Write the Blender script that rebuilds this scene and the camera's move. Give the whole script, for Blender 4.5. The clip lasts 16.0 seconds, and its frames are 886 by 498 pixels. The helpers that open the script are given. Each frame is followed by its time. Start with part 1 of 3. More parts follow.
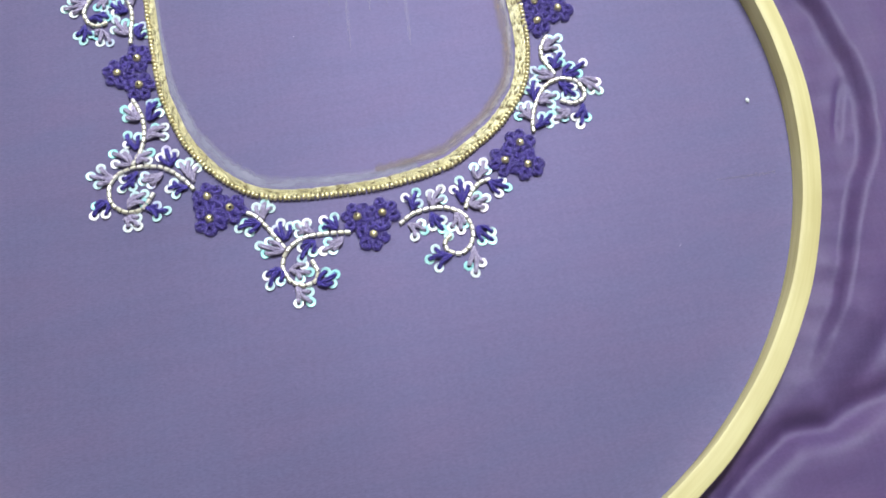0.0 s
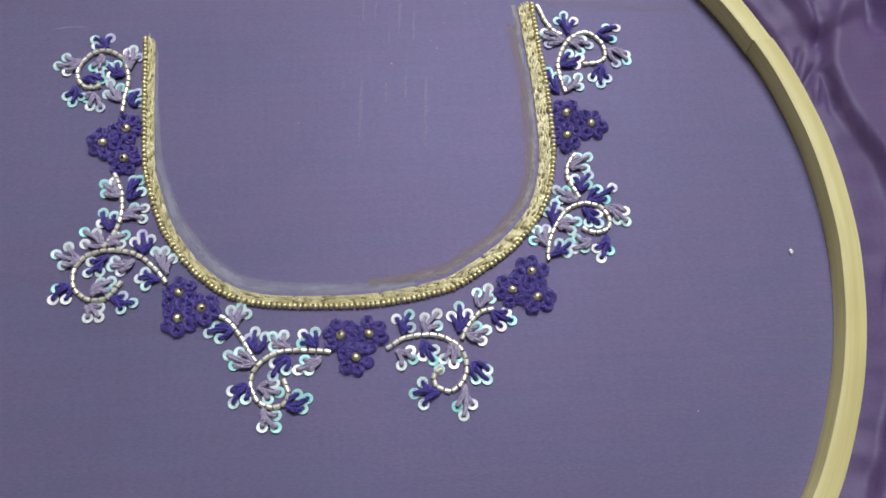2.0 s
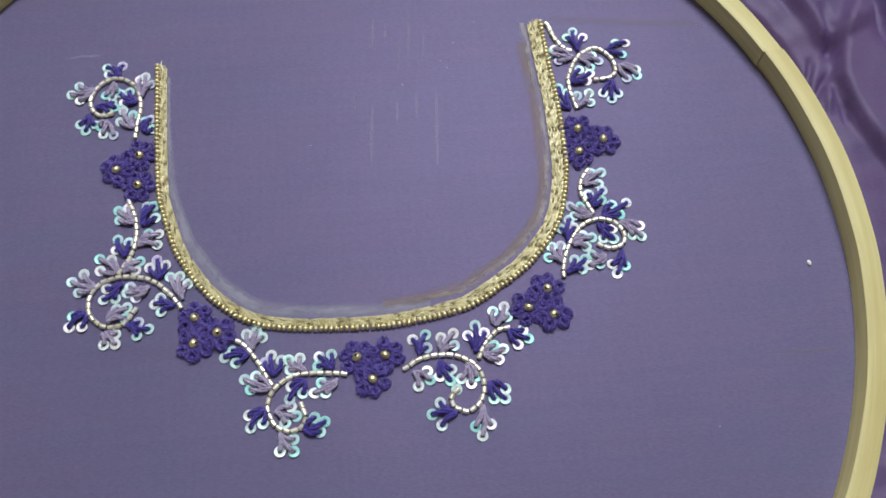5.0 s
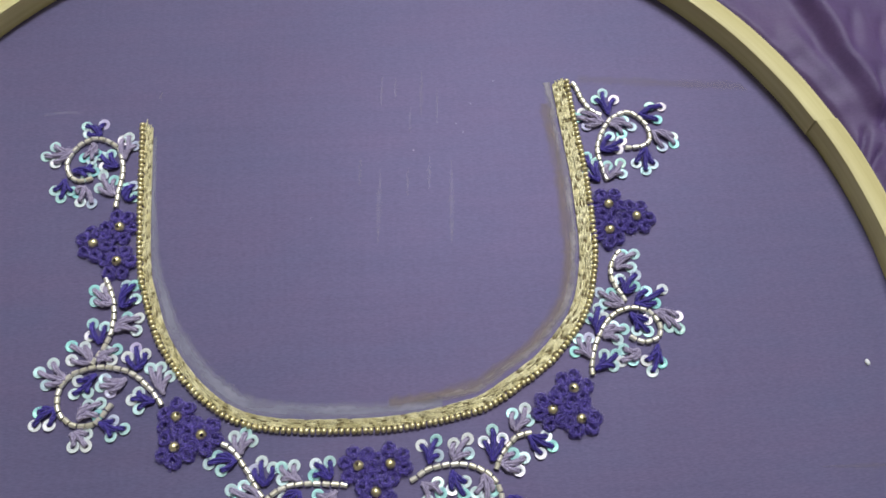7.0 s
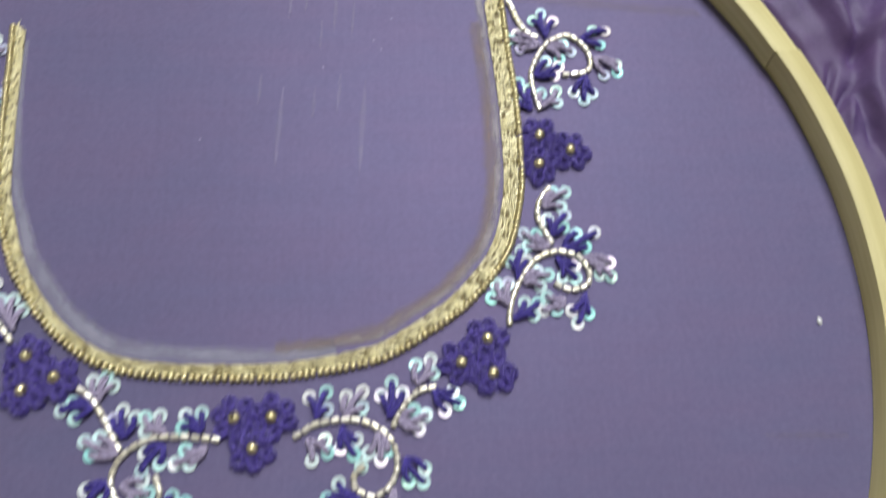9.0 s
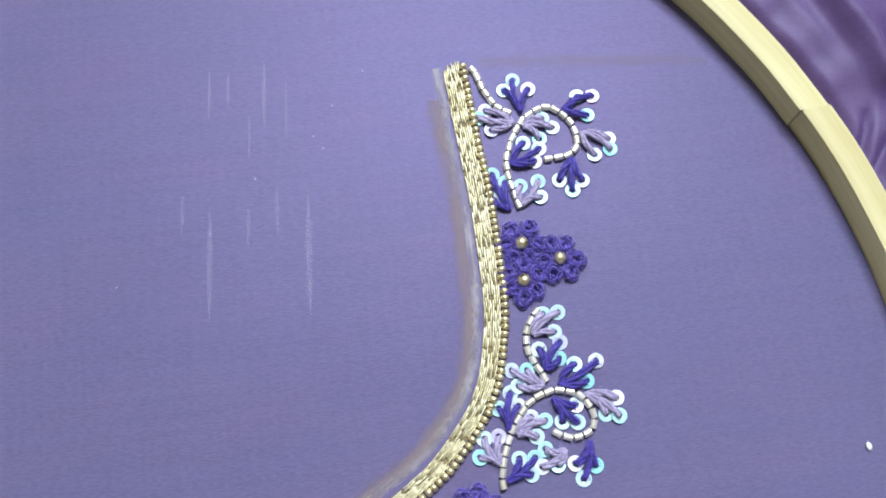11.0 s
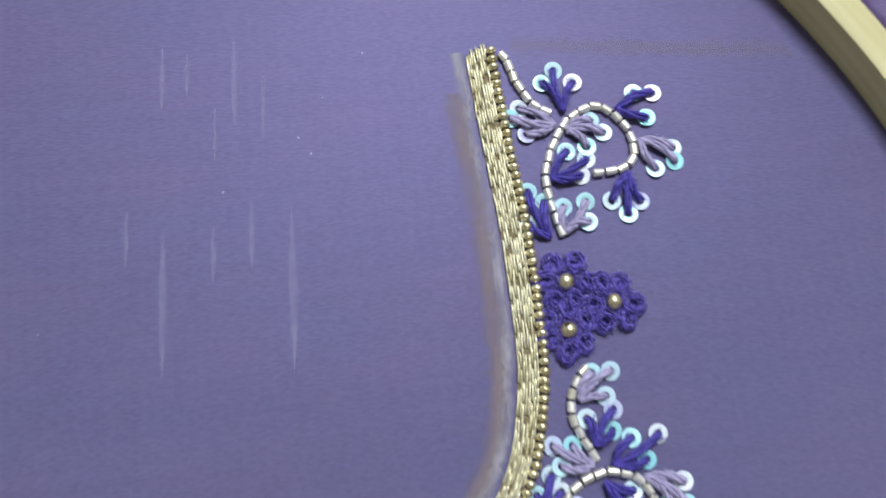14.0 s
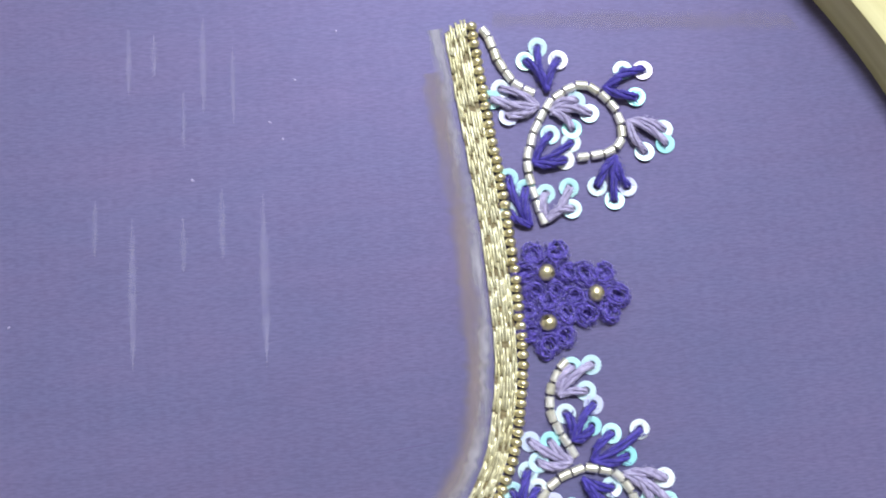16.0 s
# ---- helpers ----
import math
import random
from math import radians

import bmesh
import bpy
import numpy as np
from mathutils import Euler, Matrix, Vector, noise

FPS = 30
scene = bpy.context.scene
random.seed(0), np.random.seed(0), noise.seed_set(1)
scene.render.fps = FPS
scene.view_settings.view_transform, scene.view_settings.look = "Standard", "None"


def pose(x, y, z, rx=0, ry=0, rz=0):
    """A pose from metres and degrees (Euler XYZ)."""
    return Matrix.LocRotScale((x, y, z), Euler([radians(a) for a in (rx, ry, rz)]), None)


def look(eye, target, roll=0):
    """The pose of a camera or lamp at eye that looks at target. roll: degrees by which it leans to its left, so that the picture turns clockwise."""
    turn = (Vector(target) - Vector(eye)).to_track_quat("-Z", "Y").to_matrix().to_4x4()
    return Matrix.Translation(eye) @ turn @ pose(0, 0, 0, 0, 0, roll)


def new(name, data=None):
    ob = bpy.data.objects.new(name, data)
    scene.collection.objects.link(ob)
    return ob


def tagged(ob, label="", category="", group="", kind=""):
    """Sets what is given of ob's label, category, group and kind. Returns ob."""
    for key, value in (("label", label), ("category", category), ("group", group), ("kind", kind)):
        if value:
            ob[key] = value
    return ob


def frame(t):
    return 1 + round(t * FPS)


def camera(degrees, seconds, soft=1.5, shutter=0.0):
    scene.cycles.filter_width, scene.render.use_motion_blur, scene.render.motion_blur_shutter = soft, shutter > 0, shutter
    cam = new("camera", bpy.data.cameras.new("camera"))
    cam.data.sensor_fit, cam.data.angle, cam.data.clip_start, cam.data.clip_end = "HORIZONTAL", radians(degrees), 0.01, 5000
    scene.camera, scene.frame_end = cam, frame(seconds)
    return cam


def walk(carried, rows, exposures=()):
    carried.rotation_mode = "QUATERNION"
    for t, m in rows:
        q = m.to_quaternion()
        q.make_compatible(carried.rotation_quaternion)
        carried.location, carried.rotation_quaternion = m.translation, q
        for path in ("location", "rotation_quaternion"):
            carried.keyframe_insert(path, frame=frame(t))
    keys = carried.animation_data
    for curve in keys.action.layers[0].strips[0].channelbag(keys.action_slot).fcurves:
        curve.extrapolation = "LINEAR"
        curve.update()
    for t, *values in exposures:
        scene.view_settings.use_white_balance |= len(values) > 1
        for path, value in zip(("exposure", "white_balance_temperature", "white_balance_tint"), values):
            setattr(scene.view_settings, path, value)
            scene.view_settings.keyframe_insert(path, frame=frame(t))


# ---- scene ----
cam = camera(54.0, 16.0, soft=1.7, shutter=0.5)
PATH = [
    (0, (0.00039, -0.14947, 0.32775), (0.07541, 0.15263, -0.62257), 3.929),
    (0.5, (0.00663, -0.13374, 0.32679), (0.07152, 0.18156, -0.61999), 4.009),
    (1, (0.00516, -0.10257, 0.31186), (0.06767, 0.22118, -0.63221), 6.932),
    (1.5, (0.00457, -0.10238, 0.29947), (0.06145, 0.23453, -0.64035), 6.485),
    (2, (0.01690, -0.10549, 0.30506), (0.06784, 0.23452, -0.63398), 5.539),
    (2.5, (0.01444, -0.11384, 0.30206), (0.06072, 0.23596, -0.63362), 4.550),
    (3, (0.01099, -0.11575, 0.30698), (0.04747, 0.24404, -0.62534), 2.941),
    (5.3, (0.01650, -0.10171, 0.30365), (0.05455, 0.26186, -0.62714), 1.796),
    (5.5, (0.01596, -0.09948, 0.30846), (0.05515, 0.26912, -0.62030), 1.894),
    (6, (0.01294, -0.09781, 0.30430), (0.04985, 0.27291, -0.62371), 1.765),
    (6.5, (0.01359, -0.08458, 0.29496), (0.04724, 0.28688, -0.63288), 1.709),
    (7, (0.01438, -0.06719, 0.28105), (0.05222, 0.30605, -0.64591), 2.599),
    (7.5, (0.01859, -0.08545, 0.28877), (0.05752, 0.29397, -0.63564), 3.104),
    (8, (0.01715, -0.11008, 0.29993), (0.05437, 0.25394, -0.63072), 3.614),
    (8.2, (0.01304, -0.11916, 0.29451), (0.05096, 0.25675, -0.63137), 4.186),
    (8.3, (0.01480, -0.11537, 0.28827), (0.05267, 0.25213, -0.64098), 4.472),
    (8.4, (0.02151, -0.11035, 0.27670), (0.05601, 0.25420, -0.65384), 4.247),
    (8.5, (0.03272, -0.10058, 0.26643), (0.05481, 0.24906, -0.67020), 2.571),
    (8.6, (0.03342, -0.09854, 0.25435), (0.07607, 0.26505, -0.67624), 5.575),
    (8.7, (0.03479, -0.09032, 0.25006), (0.08819, 0.26374, -0.68363), 7.365),
    (8.8, (0.03589, -0.08589, 0.24584), (0.09320, 0.27255, -0.68595), 7.758),
    (9, (0.03806, -0.06874, 0.24303), (0.09903, 0.28185, -0.69152), 8.400),
    (9.2, (0.03990, -0.05156, 0.23900), (0.11540, 0.30014, -0.69406), 10.258),
    (11.3, (0.05459, 0.00732, 0.21670), (0.09942, 0.23241, -0.75661), 4.393),
    (11.5, (0.05254, 0.00600, 0.21372), (0.11505, 0.22865, -0.75918), 8.938),
    (12, (0.05301, 0.00099, 0.21437), (0.11811, 0.21935, -0.75932), 10.042),
    (12.5, (0.05625, -0.00215, 0.21851), (0.12671, 0.22228, -0.75343), 10.828),
    (13, (0.04896, -0.00540, 0.22651), (0.12600, 0.22610, -0.74327), 12.238),
    (13.5, (0.05096, 0.00459, 0.20985), (0.13868, 0.24438, -0.75701), 14.020),
    (14, (0.04407, 0.03591, 0.17599), (0.13942, 0.22032, -0.80223), 21.134),
    (14.5, (0.05605, 0.05500, 0.16229), (0.14066, 0.17932, -0.82634), 28.088),
    (15, (0.04974, 0.05937, 0.16618), (0.14471, 0.16131, -0.82407), 36.475),
    (15.5, (0.04940, 0.05234, 0.17155), (0.11844, 0.17088, -0.81900), 23.853),
    (16, (0.05723, 0.04719, 0.17255), (0.10579, 0.15789, -0.82012), 17.510),
]
EXPOSURES = [(0.0, 0.40, 6450, 9), (0.5, 0.02, 6450, 9), (0.8, -0.12, 6500, 9), (1.2, -0.15, 6600, 10), (2.0, -0.18, 6700, 10), (5.5, -0.20, 6700, 10), (7.5, -0.26, 6750, 10), (8.5, -0.24, 6750, 10), (9.0, -0.05, 6850, 10), (9.2, 0.04, 6850, 10),
             (11.2, 0.40, 5950, 13), (12.2, 0.26, 5950, 13), (13.4, 0.24, 5950, 13), (14.0, 0.0, 6000, 13), (14.6, 0.02, 6050, 13), (15.4, 0.42, 6100, 12), (16.0, 0.40, 6100, 12)]
walk(cam, [(t, look(eye, target, roll)) for t, eye, target, roll in PATH], EXPOSURES)

# ---- light: a lit room with one tube fitting under the ceiling ----
MM = 0.001
LAMP = (0.34, 1.16, 2.30)
world = bpy.data.worlds.new("world")
world.use_nodes = True
world.node_tree.nodes["Background"].inputs["Color"].default_value = (0.9, 0.95, 1.0, 1)
world.node_tree.nodes["Background"].inputs["Strength"].default_value = 0.08
scene.world = world
lamp_data = bpy.data.lights.new("ceiling_lamp", "AREA")
lamp_data.shape, lamp_data.size, lamp_data.size_y = "RECTANGLE", 0.80, 0.30
lamp_data.energy, lamp_data.color = 58.0, (0.95, 0.98, 1.0)
lamp = new("ceiling_lamp", lamp_data)
lamp.matrix_world = pose(LAMP[0], LAMP[1], LAMP[2] - 0.03, 0, 0, 20)


# ---- materials ----
def material(name, colour, rough=0.5, metal=0.0, **sockets):
    m = bpy.data.materials.new(name)
    m.use_nodes = True
    b = m.node_tree.nodes["Principled BSDF"]
    b.inputs["Base Color"].default_value = (*colour, 1)
    b.inputs["Roughness"].default_value = rough
    b.inputs["Metallic"].default_value = metal
    for key, value in sockets.items():
        b.inputs[key.replace("_", " ")].default_value = value
    return m


def add(m, kind, **values):
    n = m.node_tree.nodes.new(kind)
    for key, value in values.items():
        if key in n.inputs:
            n.inputs[key].default_value = value
        else:
            for s in n.inputs:
                if s.name.replace(" ", "_") == key:
                    s.default_value = value
    return n


def link(m, a, b):
    m.node_tree.links.new(a, b)


def ramp(m, source, stops):
    n = m.node_tree.nodes.new("ShaderNodeValToRGB")
    while len(n.color_ramp.elements) < len(stops):
        n.color_ramp.elements.new(0.5)
    for e, (at, colour) in zip(n.color_ramp.elements, stops):
        e.position, e.color = at, (*colour, 1)
    link(m, source, n.inputs["Fac"])
    return n.outputs["Color"]


def mapped(m, scale, turn=0.0, space="Object"):
    c = m.node_tree.nodes.new("ShaderNodeTexCoord")
    p = m.node_tree.nodes.new("ShaderNodeMapping")
    p.inputs["Scale"].default_value = scale
    p.inputs["Rotation"].default_value = (0, 0, radians(turn))
    link(m, c.outputs[space], p.inputs["Vector"])
    return p.outputs["Vector"]


def noise_at(m, vector, scale, detail=4.0, rough=0.55):
    n = add(m, "ShaderNodeTexNoise", Scale=scale, Detail=detail, Roughness=rough)
    link(m, vector, n.inputs["Vector"])
    return n.outputs["Fac"]


def bump(m, height, strength, distance, before=None):
    n = add(m, "ShaderNodeBump", Strength=strength, Distance=distance)
    link(m, height, n.inputs["Height"])
    if before:
        link(m, before, n.inputs["Normal"])
    link(m, n.outputs["Normal"], m.node_tree.nodes["Principled BSDF"].inputs["Normal"])
    return n.outputs["Normal"]


def base(m):
    return m.node_tree.nodes["Principled BSDF"].inputs["Base Color"]


def shade(m, name):
    return m.node_tree.nodes["Principled BSDF"].inputs[name]


def silk(name, dark, light, rough, sheen, gloss=0.22, tint=(0.62, 0.52, 1.0)):
    """Plain-woven silk: slubs along the weft, fine warp lines and a crosswise weave."""
    m = material(name, light, rough, Specular_IOR_Level=gloss, Specular_Tint=(*tint, 1), Sheen_Weight=sheen, Sheen_Roughness=0.4, Sheen_Tint=(0.55, 0.35, 0.95, 1))
    slub = noise_at(m, mapped(m, (14, 420, 60), 2), 1.0, 5, 0.6)
    warp = noise_at(m, mapped(m, (900, 40, 60), 2), 1.0, 4, 0.6)
    broad = noise_at(m, mapped(m, (9, 9, 9)), 1.0, 3, 0.5)
    mix = m.node_tree.nodes.new("ShaderNodeMath")
    mix.operation = "ADD"
    link(m, slub, mix.inputs[0]), link(m, warp, mix.inputs[1])
    both = m.node_tree.nodes.new("ShaderNodeMath")
    both.operation = "MULTIPLY_ADD"
    both.inputs[1].default_value = 0.45
    link(m, mix.outputs[0], both.inputs[0]), link(m, broad, both.inputs[2])
    half = m.node_tree.nodes.new("ShaderNodeMath")
    half.operation = "MULTIPLY"
    half.inputs[1].default_value = 0.52
    link(m, both.outputs[0], half.inputs[0])
    tone = m.node_tree.nodes.new("ShaderNodeMix")
    tone.data_type, tone.blend_type = "RGBA", "MULTIPLY"
    tone.inputs["Factor"].default_value = 1.0
    fleck = noise_at(m, mapped(m, (600, 3000, 600), 42), 1.0, 2, 0.5)
    link(m, ramp(m, half.outputs[0], [(0.30, dark), (0.72, light)]), tone.inputs[6])
    cast = noise_at(m, mapped(m, (22, 60, 20), 4), 1.0, 5, 0.65)
    link(m, ramp(m, cast, [(0.32, (0.90, 0.98, 1.0)), (0.68, (1.03, 0.985, 1.0))]), tone.inputs[7])
    grain = m.node_tree.nodes.new("ShaderNodeMix")
    grain.data_type, grain.blend_type = "RGBA", "MULTIPLY"
    grain.inputs["Factor"].default_value = 1.0
    link(m, tone.outputs[2], grain.inputs[6])
    link(m, ramp(m, fleck, [(0.34, (0.89, 0.89, 0.90)), (0.66, (1.08, 1.08, 1.07))]), grain.inputs[7])
    link(m, grain.outputs[2], base(m))
    n = bump(m, fleck, 0.22, 0.00012)
    bump(m, slub, 0.12, 0.0003, n)
    return m


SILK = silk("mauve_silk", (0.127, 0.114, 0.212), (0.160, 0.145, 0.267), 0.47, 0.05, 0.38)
# Same cloth as SILK; dark purple of folds turned from light put into colour.
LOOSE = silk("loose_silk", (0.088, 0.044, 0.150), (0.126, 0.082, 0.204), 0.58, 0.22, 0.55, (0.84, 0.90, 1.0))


def wood():
    m = material("pale_hoop_wood", (0.66, 0.55, 0.30), 0.5)
    v = mapped(m, (6, 260, 1), 0, "UV")
    grain = noise_at(m, v, 1.0, 6, 0.65)
    blot = noise_at(m, mapped(m, (18, 60, 1), 0, "UV"), 1.0, 3, 0.5)
    mixed = m.node_tree.nodes.new("ShaderNodeMix")
    mixed.data_type = "RGBA"
    mixed.blend_type = "MULTIPLY"
    mixed.inputs["Factor"].default_value = 0.5
    link(m, ramp(m, grain, [(0.28, (0.57, 0.51, 0.23)), (0.66, (0.73, 0.68, 0.37))]), mixed.inputs[6])
    link(m, ramp(m, blot, [(0.35, (0.78, 0.74, 0.62)), (0.6, (1, 1, 1))]), mixed.inputs[7])
    link(m, mixed.outputs[2], base(m))
    bump(m, grain, 0.25, 0.0004)
    return m


WOOD = wood()
GLUE = material("dark_glue", (0.10, 0.07, 0.03), 0.6)


def thread(name, dark, light, scale=900.0):
    m = material(name, light, 0.62, Sheen_Weight=0.3, Sheen_Roughness=0.4)
    v = mapped(m, (1, 1, 1))
    f = noise_at(m, v, scale, 5, 0.65)
    link(m, ramp(m, f, [(0.32, dark), (0.68, light)]), base(m))
    bump(m, noise_at(m, v, scale * 2.5, 3), 0.6, 0.0003)
    return m


VIOLET = thread("violet_thread", (0.024, 0.015, 0.20), (0.085, 0.058, 0.45))
PURPLE = thread("deep_violet_thread", (0.024, 0.014, 0.185), (0.168, 0.112, 0.63), 1300.0)
shade(PURPLE, "Roughness").default_value = 0.42
shade(PURPLE, "Sheen Weight").default_value = 0.55
GILT = thread("gold_backing_thread", (0.17, 0.13, 0.06), (0.30, 0.24, 0.11))
LILAC = thread("lilac_grey_thread", (0.30, 0.26, 0.43), (0.52, 0.47, 0.68))
PALE_THREAD = thread("pale_thread", (0.45, 0.42, 0.45), (0.6, 0.57, 0.55))


def metal(name, a, b, rough, scale):
    m = material(name, a, rough, 1.0)
    v = mapped(m, (1, 1, 1))
    info = m.node_tree.nodes.new("ShaderNodeObjectInfo")
    f = noise_at(m, v, scale, 4)
    mix = m.node_tree.nodes.new("ShaderNodeMath")
    mix.operation = "MULTIPLY_ADD"
    mix.inputs[1].default_value = 0.5
    link(m, info.outputs["Random"], mix.inputs[0]), link(m, f, mix.inputs[2])
    link(m, ramp(m, mix.outputs[0], [(0.35, a), (0.95, b)]), base(m))
    bump(m, f, 0.25, 0.0002)
    return m


ZARI = metal("gold_zari_thread", (0.70, 0.64, 0.37), (0.95, 0.91, 0.65), 0.38, 1500.0)
bump(ZARI, noise_at(ZARI, mapped(ZARI, (600, 2600, 2600)), 1.0, 4), 0.7, 0.0003)
shade(ZARI, "Metallic").default_value = 0.55
BRASS = metal("antique_gold_bead", (0.66, 0.58, 0.32), (0.92, 0.85, 0.56), 0.36, 900.0)
shade(BRASS, "Metallic").default_value = 0.95
SILVER = metal("silver_lined_glass", (0.72, 0.69, 0.52), (0.97, 0.95, 0.88), 0.32, 1100.0)
shade(SILVER, "Metallic").default_value = 0.6
shade(SILVER, "Coat Weight").default_value = 0.6


def sequin_material():
    m = material("iridescent_sequin", (0.86, 0.92, 0.95), 0.33, 0.05, Specular_IOR_Level=0.8, Coat_Weight=0.5, Coat_Roughness=0.3,
                 Thin_Film_Thickness=430.0, Thin_Film_IOR=1.45)
    info = m.node_tree.nodes.new("ShaderNodeObjectInfo")
    link(m, ramp(m, info.outputs["Random"], [(0.0, (0.84, 0.95, 0.96)), (0.2, (0.38, 0.83, 0.88)), (0.44, (0.60, 0.93, 0.96)), (0.66, (0.93, 0.97, 0.98)), (0.86, (0.62, 0.84, 0.93)), (1.0, (0.66, 0.56, 0.90))]), base(m))
    wide = m.node_tree.nodes.new("ShaderNodeMath")
    wide.operation = "MULTIPLY_ADD"
    wide.inputs[1].default_value, wide.inputs[2].default_value = 260.0, 320.0
    link(m, info.outputs["Random"], wide.inputs[0]), link(m, wide.outputs[0], shade(m, "Thin Film Thickness"))
    return m


SEQUIN = sequin_material()


def residue(name, colour, amount, scale, lengthwise, low=0.28, high=0.62):
    """Chalk or tracing residue rubbed thinly into the cloth."""
    m = material(name, colour, 0.85)
    f = noise_at(m, mapped(m, lengthwise, 0, "UV"), scale, 5, 0.6)
    level = ramp(m, f, [(low, (0, 0, 0)), (high, (amount, amount, amount))])
    c = m.node_tree.nodes.new("ShaderNodeTexCoord")
    x = m.node_tree.nodes.new("ShaderNodeSeparateXYZ")
    link(m, c.outputs["UV"], x.inputs[0])
    edge = ramp(m, x.outputs["Y"], [(0.0, (0, 0, 0)), (0.35, (1, 1, 1)), (0.65, (1, 1, 1)), (1.0, (0, 0, 0))])
    both = m.node_tree.nodes.new("ShaderNodeMath")
    both.operation = "MULTIPLY"
    link(m, level, both.inputs[0]), link(m, edge, both.inputs[1])
    link(m, both.outputs[0], shade(m, "Alpha"))
    return m


CHALK = residue("white_chalk", (0.46, 0.44, 0.49), 0.74, 1.0, (80, 1.2, 1))
SMUDGE = residue("chalk_smudge", (0.43, 0.44, 0.57), 0.58, 1.0, (45, 0.9, 1), 0.12, 0.62)
BROWN = residue("brown_tracing", (0.35, 0.275, 0.25), 0.52, 1.0, (60, 1.5, 1), 0.2, 0.6)
FAINT = residue("faint_brown_tracing", (0.36, 0.29, 0.28), 0.26, 1.0, (40, 1.0, 1), 0.1, 0.7)
STREAK = residue("chalk_streak", (0.62, 0.60, 0.85), 0.32, 1.0, (330, 2.5, 1), 0.34, 0.72)
PAINT = material("cream_wall_paint", (0.50, 0.48, 0.44), 0.8)
bump(PAINT, noise_at(PAINT, mapped(PAINT, (1, 1, 1)), 60.0), 0.1, 0.002)
FLOOR = material("floor_tile", (0.45, 0.42, 0.38), 0.4)
link(FLOOR, ramp(FLOOR, noise_at(FLOOR, mapped(FLOOR, (1, 1, 1)), 9.0), [(0.3, (0.36, 0.33, 0.30)), (0.7, (0.52, 0.49, 0.45))]), base(FLOOR))
GLOW = material("lit_diffuser", (1, 1, 1), 0.5, Emission_Color=(0.95, 0.98, 1.0, 1), Emission_Strength=9.0)


# ---- mesh helpers ----
def mesh_of(name, bm, mat, smooth=True, crease=0.0):
    me = bpy.data.meshes.new(name)
    bm.normal_update()
    bm.to_mesh(me)
    bm.free()
    me.materials.append(mat)
    me.polygons.foreach_set("use_smooth", [smooth] * len(me.polygons))
    if crease:
        me.set_sharp_from_angle(angle=radians(crease))
    return me


def part(name, me, parent, m=None, label=""):
    ob = new(name, me)
    ob.parent = parent
    if m is not None:
        ob.matrix_local = m
    return tagged(ob, label) if label else ob


def thing(name, x, y, z, label, category, group="", kind=""):
    ob = new(name)
    ob.empty_display_size = 0.003
    ob.matrix_world = pose(x, y, z)
    return tagged(ob, label, category, group, kind)


def box(bm, x0, x1, y0, y1, z0, z1):
    v = [bm.verts.new((x, y, z)) for x in (x0, x1) for y in (y0, y1) for z in (z0, z1)]
    for f in ((0, 1, 3, 2), (4, 6, 7, 5), (0, 4, 5, 1), (2, 3, 7, 6), (0, 2, 6, 4), (1, 5, 7, 3)):
        bm.faces.new([v[i] for i in f])


def tube(bm, pts, radius, sides=6, closed=False, flat=1.0):
    """Sweeps a round thread along pts; radius is a number or a function of 0 to 1."""
    pts = [Vector(p) for p in pts]
    rings, n = [], len(pts)
    for i, p in enumerate(pts):
        a = pts[(i - 1) % n] if closed or i else p
        b = pts[(i + 1) % n] if closed or i < n - 1 else p
        way = (b - a).normalized()
        side = way.cross(Vector((0, 0, 1)))
        side = side.normalized() if side.length > 1e-6 else Vector((1, 0, 0))
        up = side.cross(way)
        r = radius(i / (n - 1)) if callable(radius) else radius
        rings.append([bm.verts.new(p + side * (r * math.cos(k * math.tau / sides)) + up * (r * flat * math.sin(k * math.tau / sides))) for k in range(sides)])
    for i in range(n if closed else n - 1):
        a, b = rings[i], rings[(i + 1) % n]
        for k in range(sides):
            bm.faces.new((a[k], a[(k + 1) % sides], b[(k + 1) % sides], b[k]))
    if not closed:
        bm.faces.new(rings[0][::-1]), bm.faces.new(rings[-1])


def spun(profile, sides, wobble=0.0, seed=0):
    """A closed ring profile of (radius, along) turned about the x axis: beads with a hole."""
    rnd = random.Random(seed)
    bm = bmesh.new()
    rings = []
    for k in range(sides):
        a = k * math.tau / sides
        s = 1 + rnd.uniform(-wobble, wobble)
        rings.append([bm.verts.new((x, r * s * math.cos(a), r * s * math.sin(a))) for r, x in profile])
    n = len(profile)
    for k in range(sides):
        a, b = rings[k], rings[(k + 1) % sides]
        for i in range(n):
            bm.faces.new((a[i], b[i], b[(i + 1) % n], a[(i + 1) % n]))
    return bm


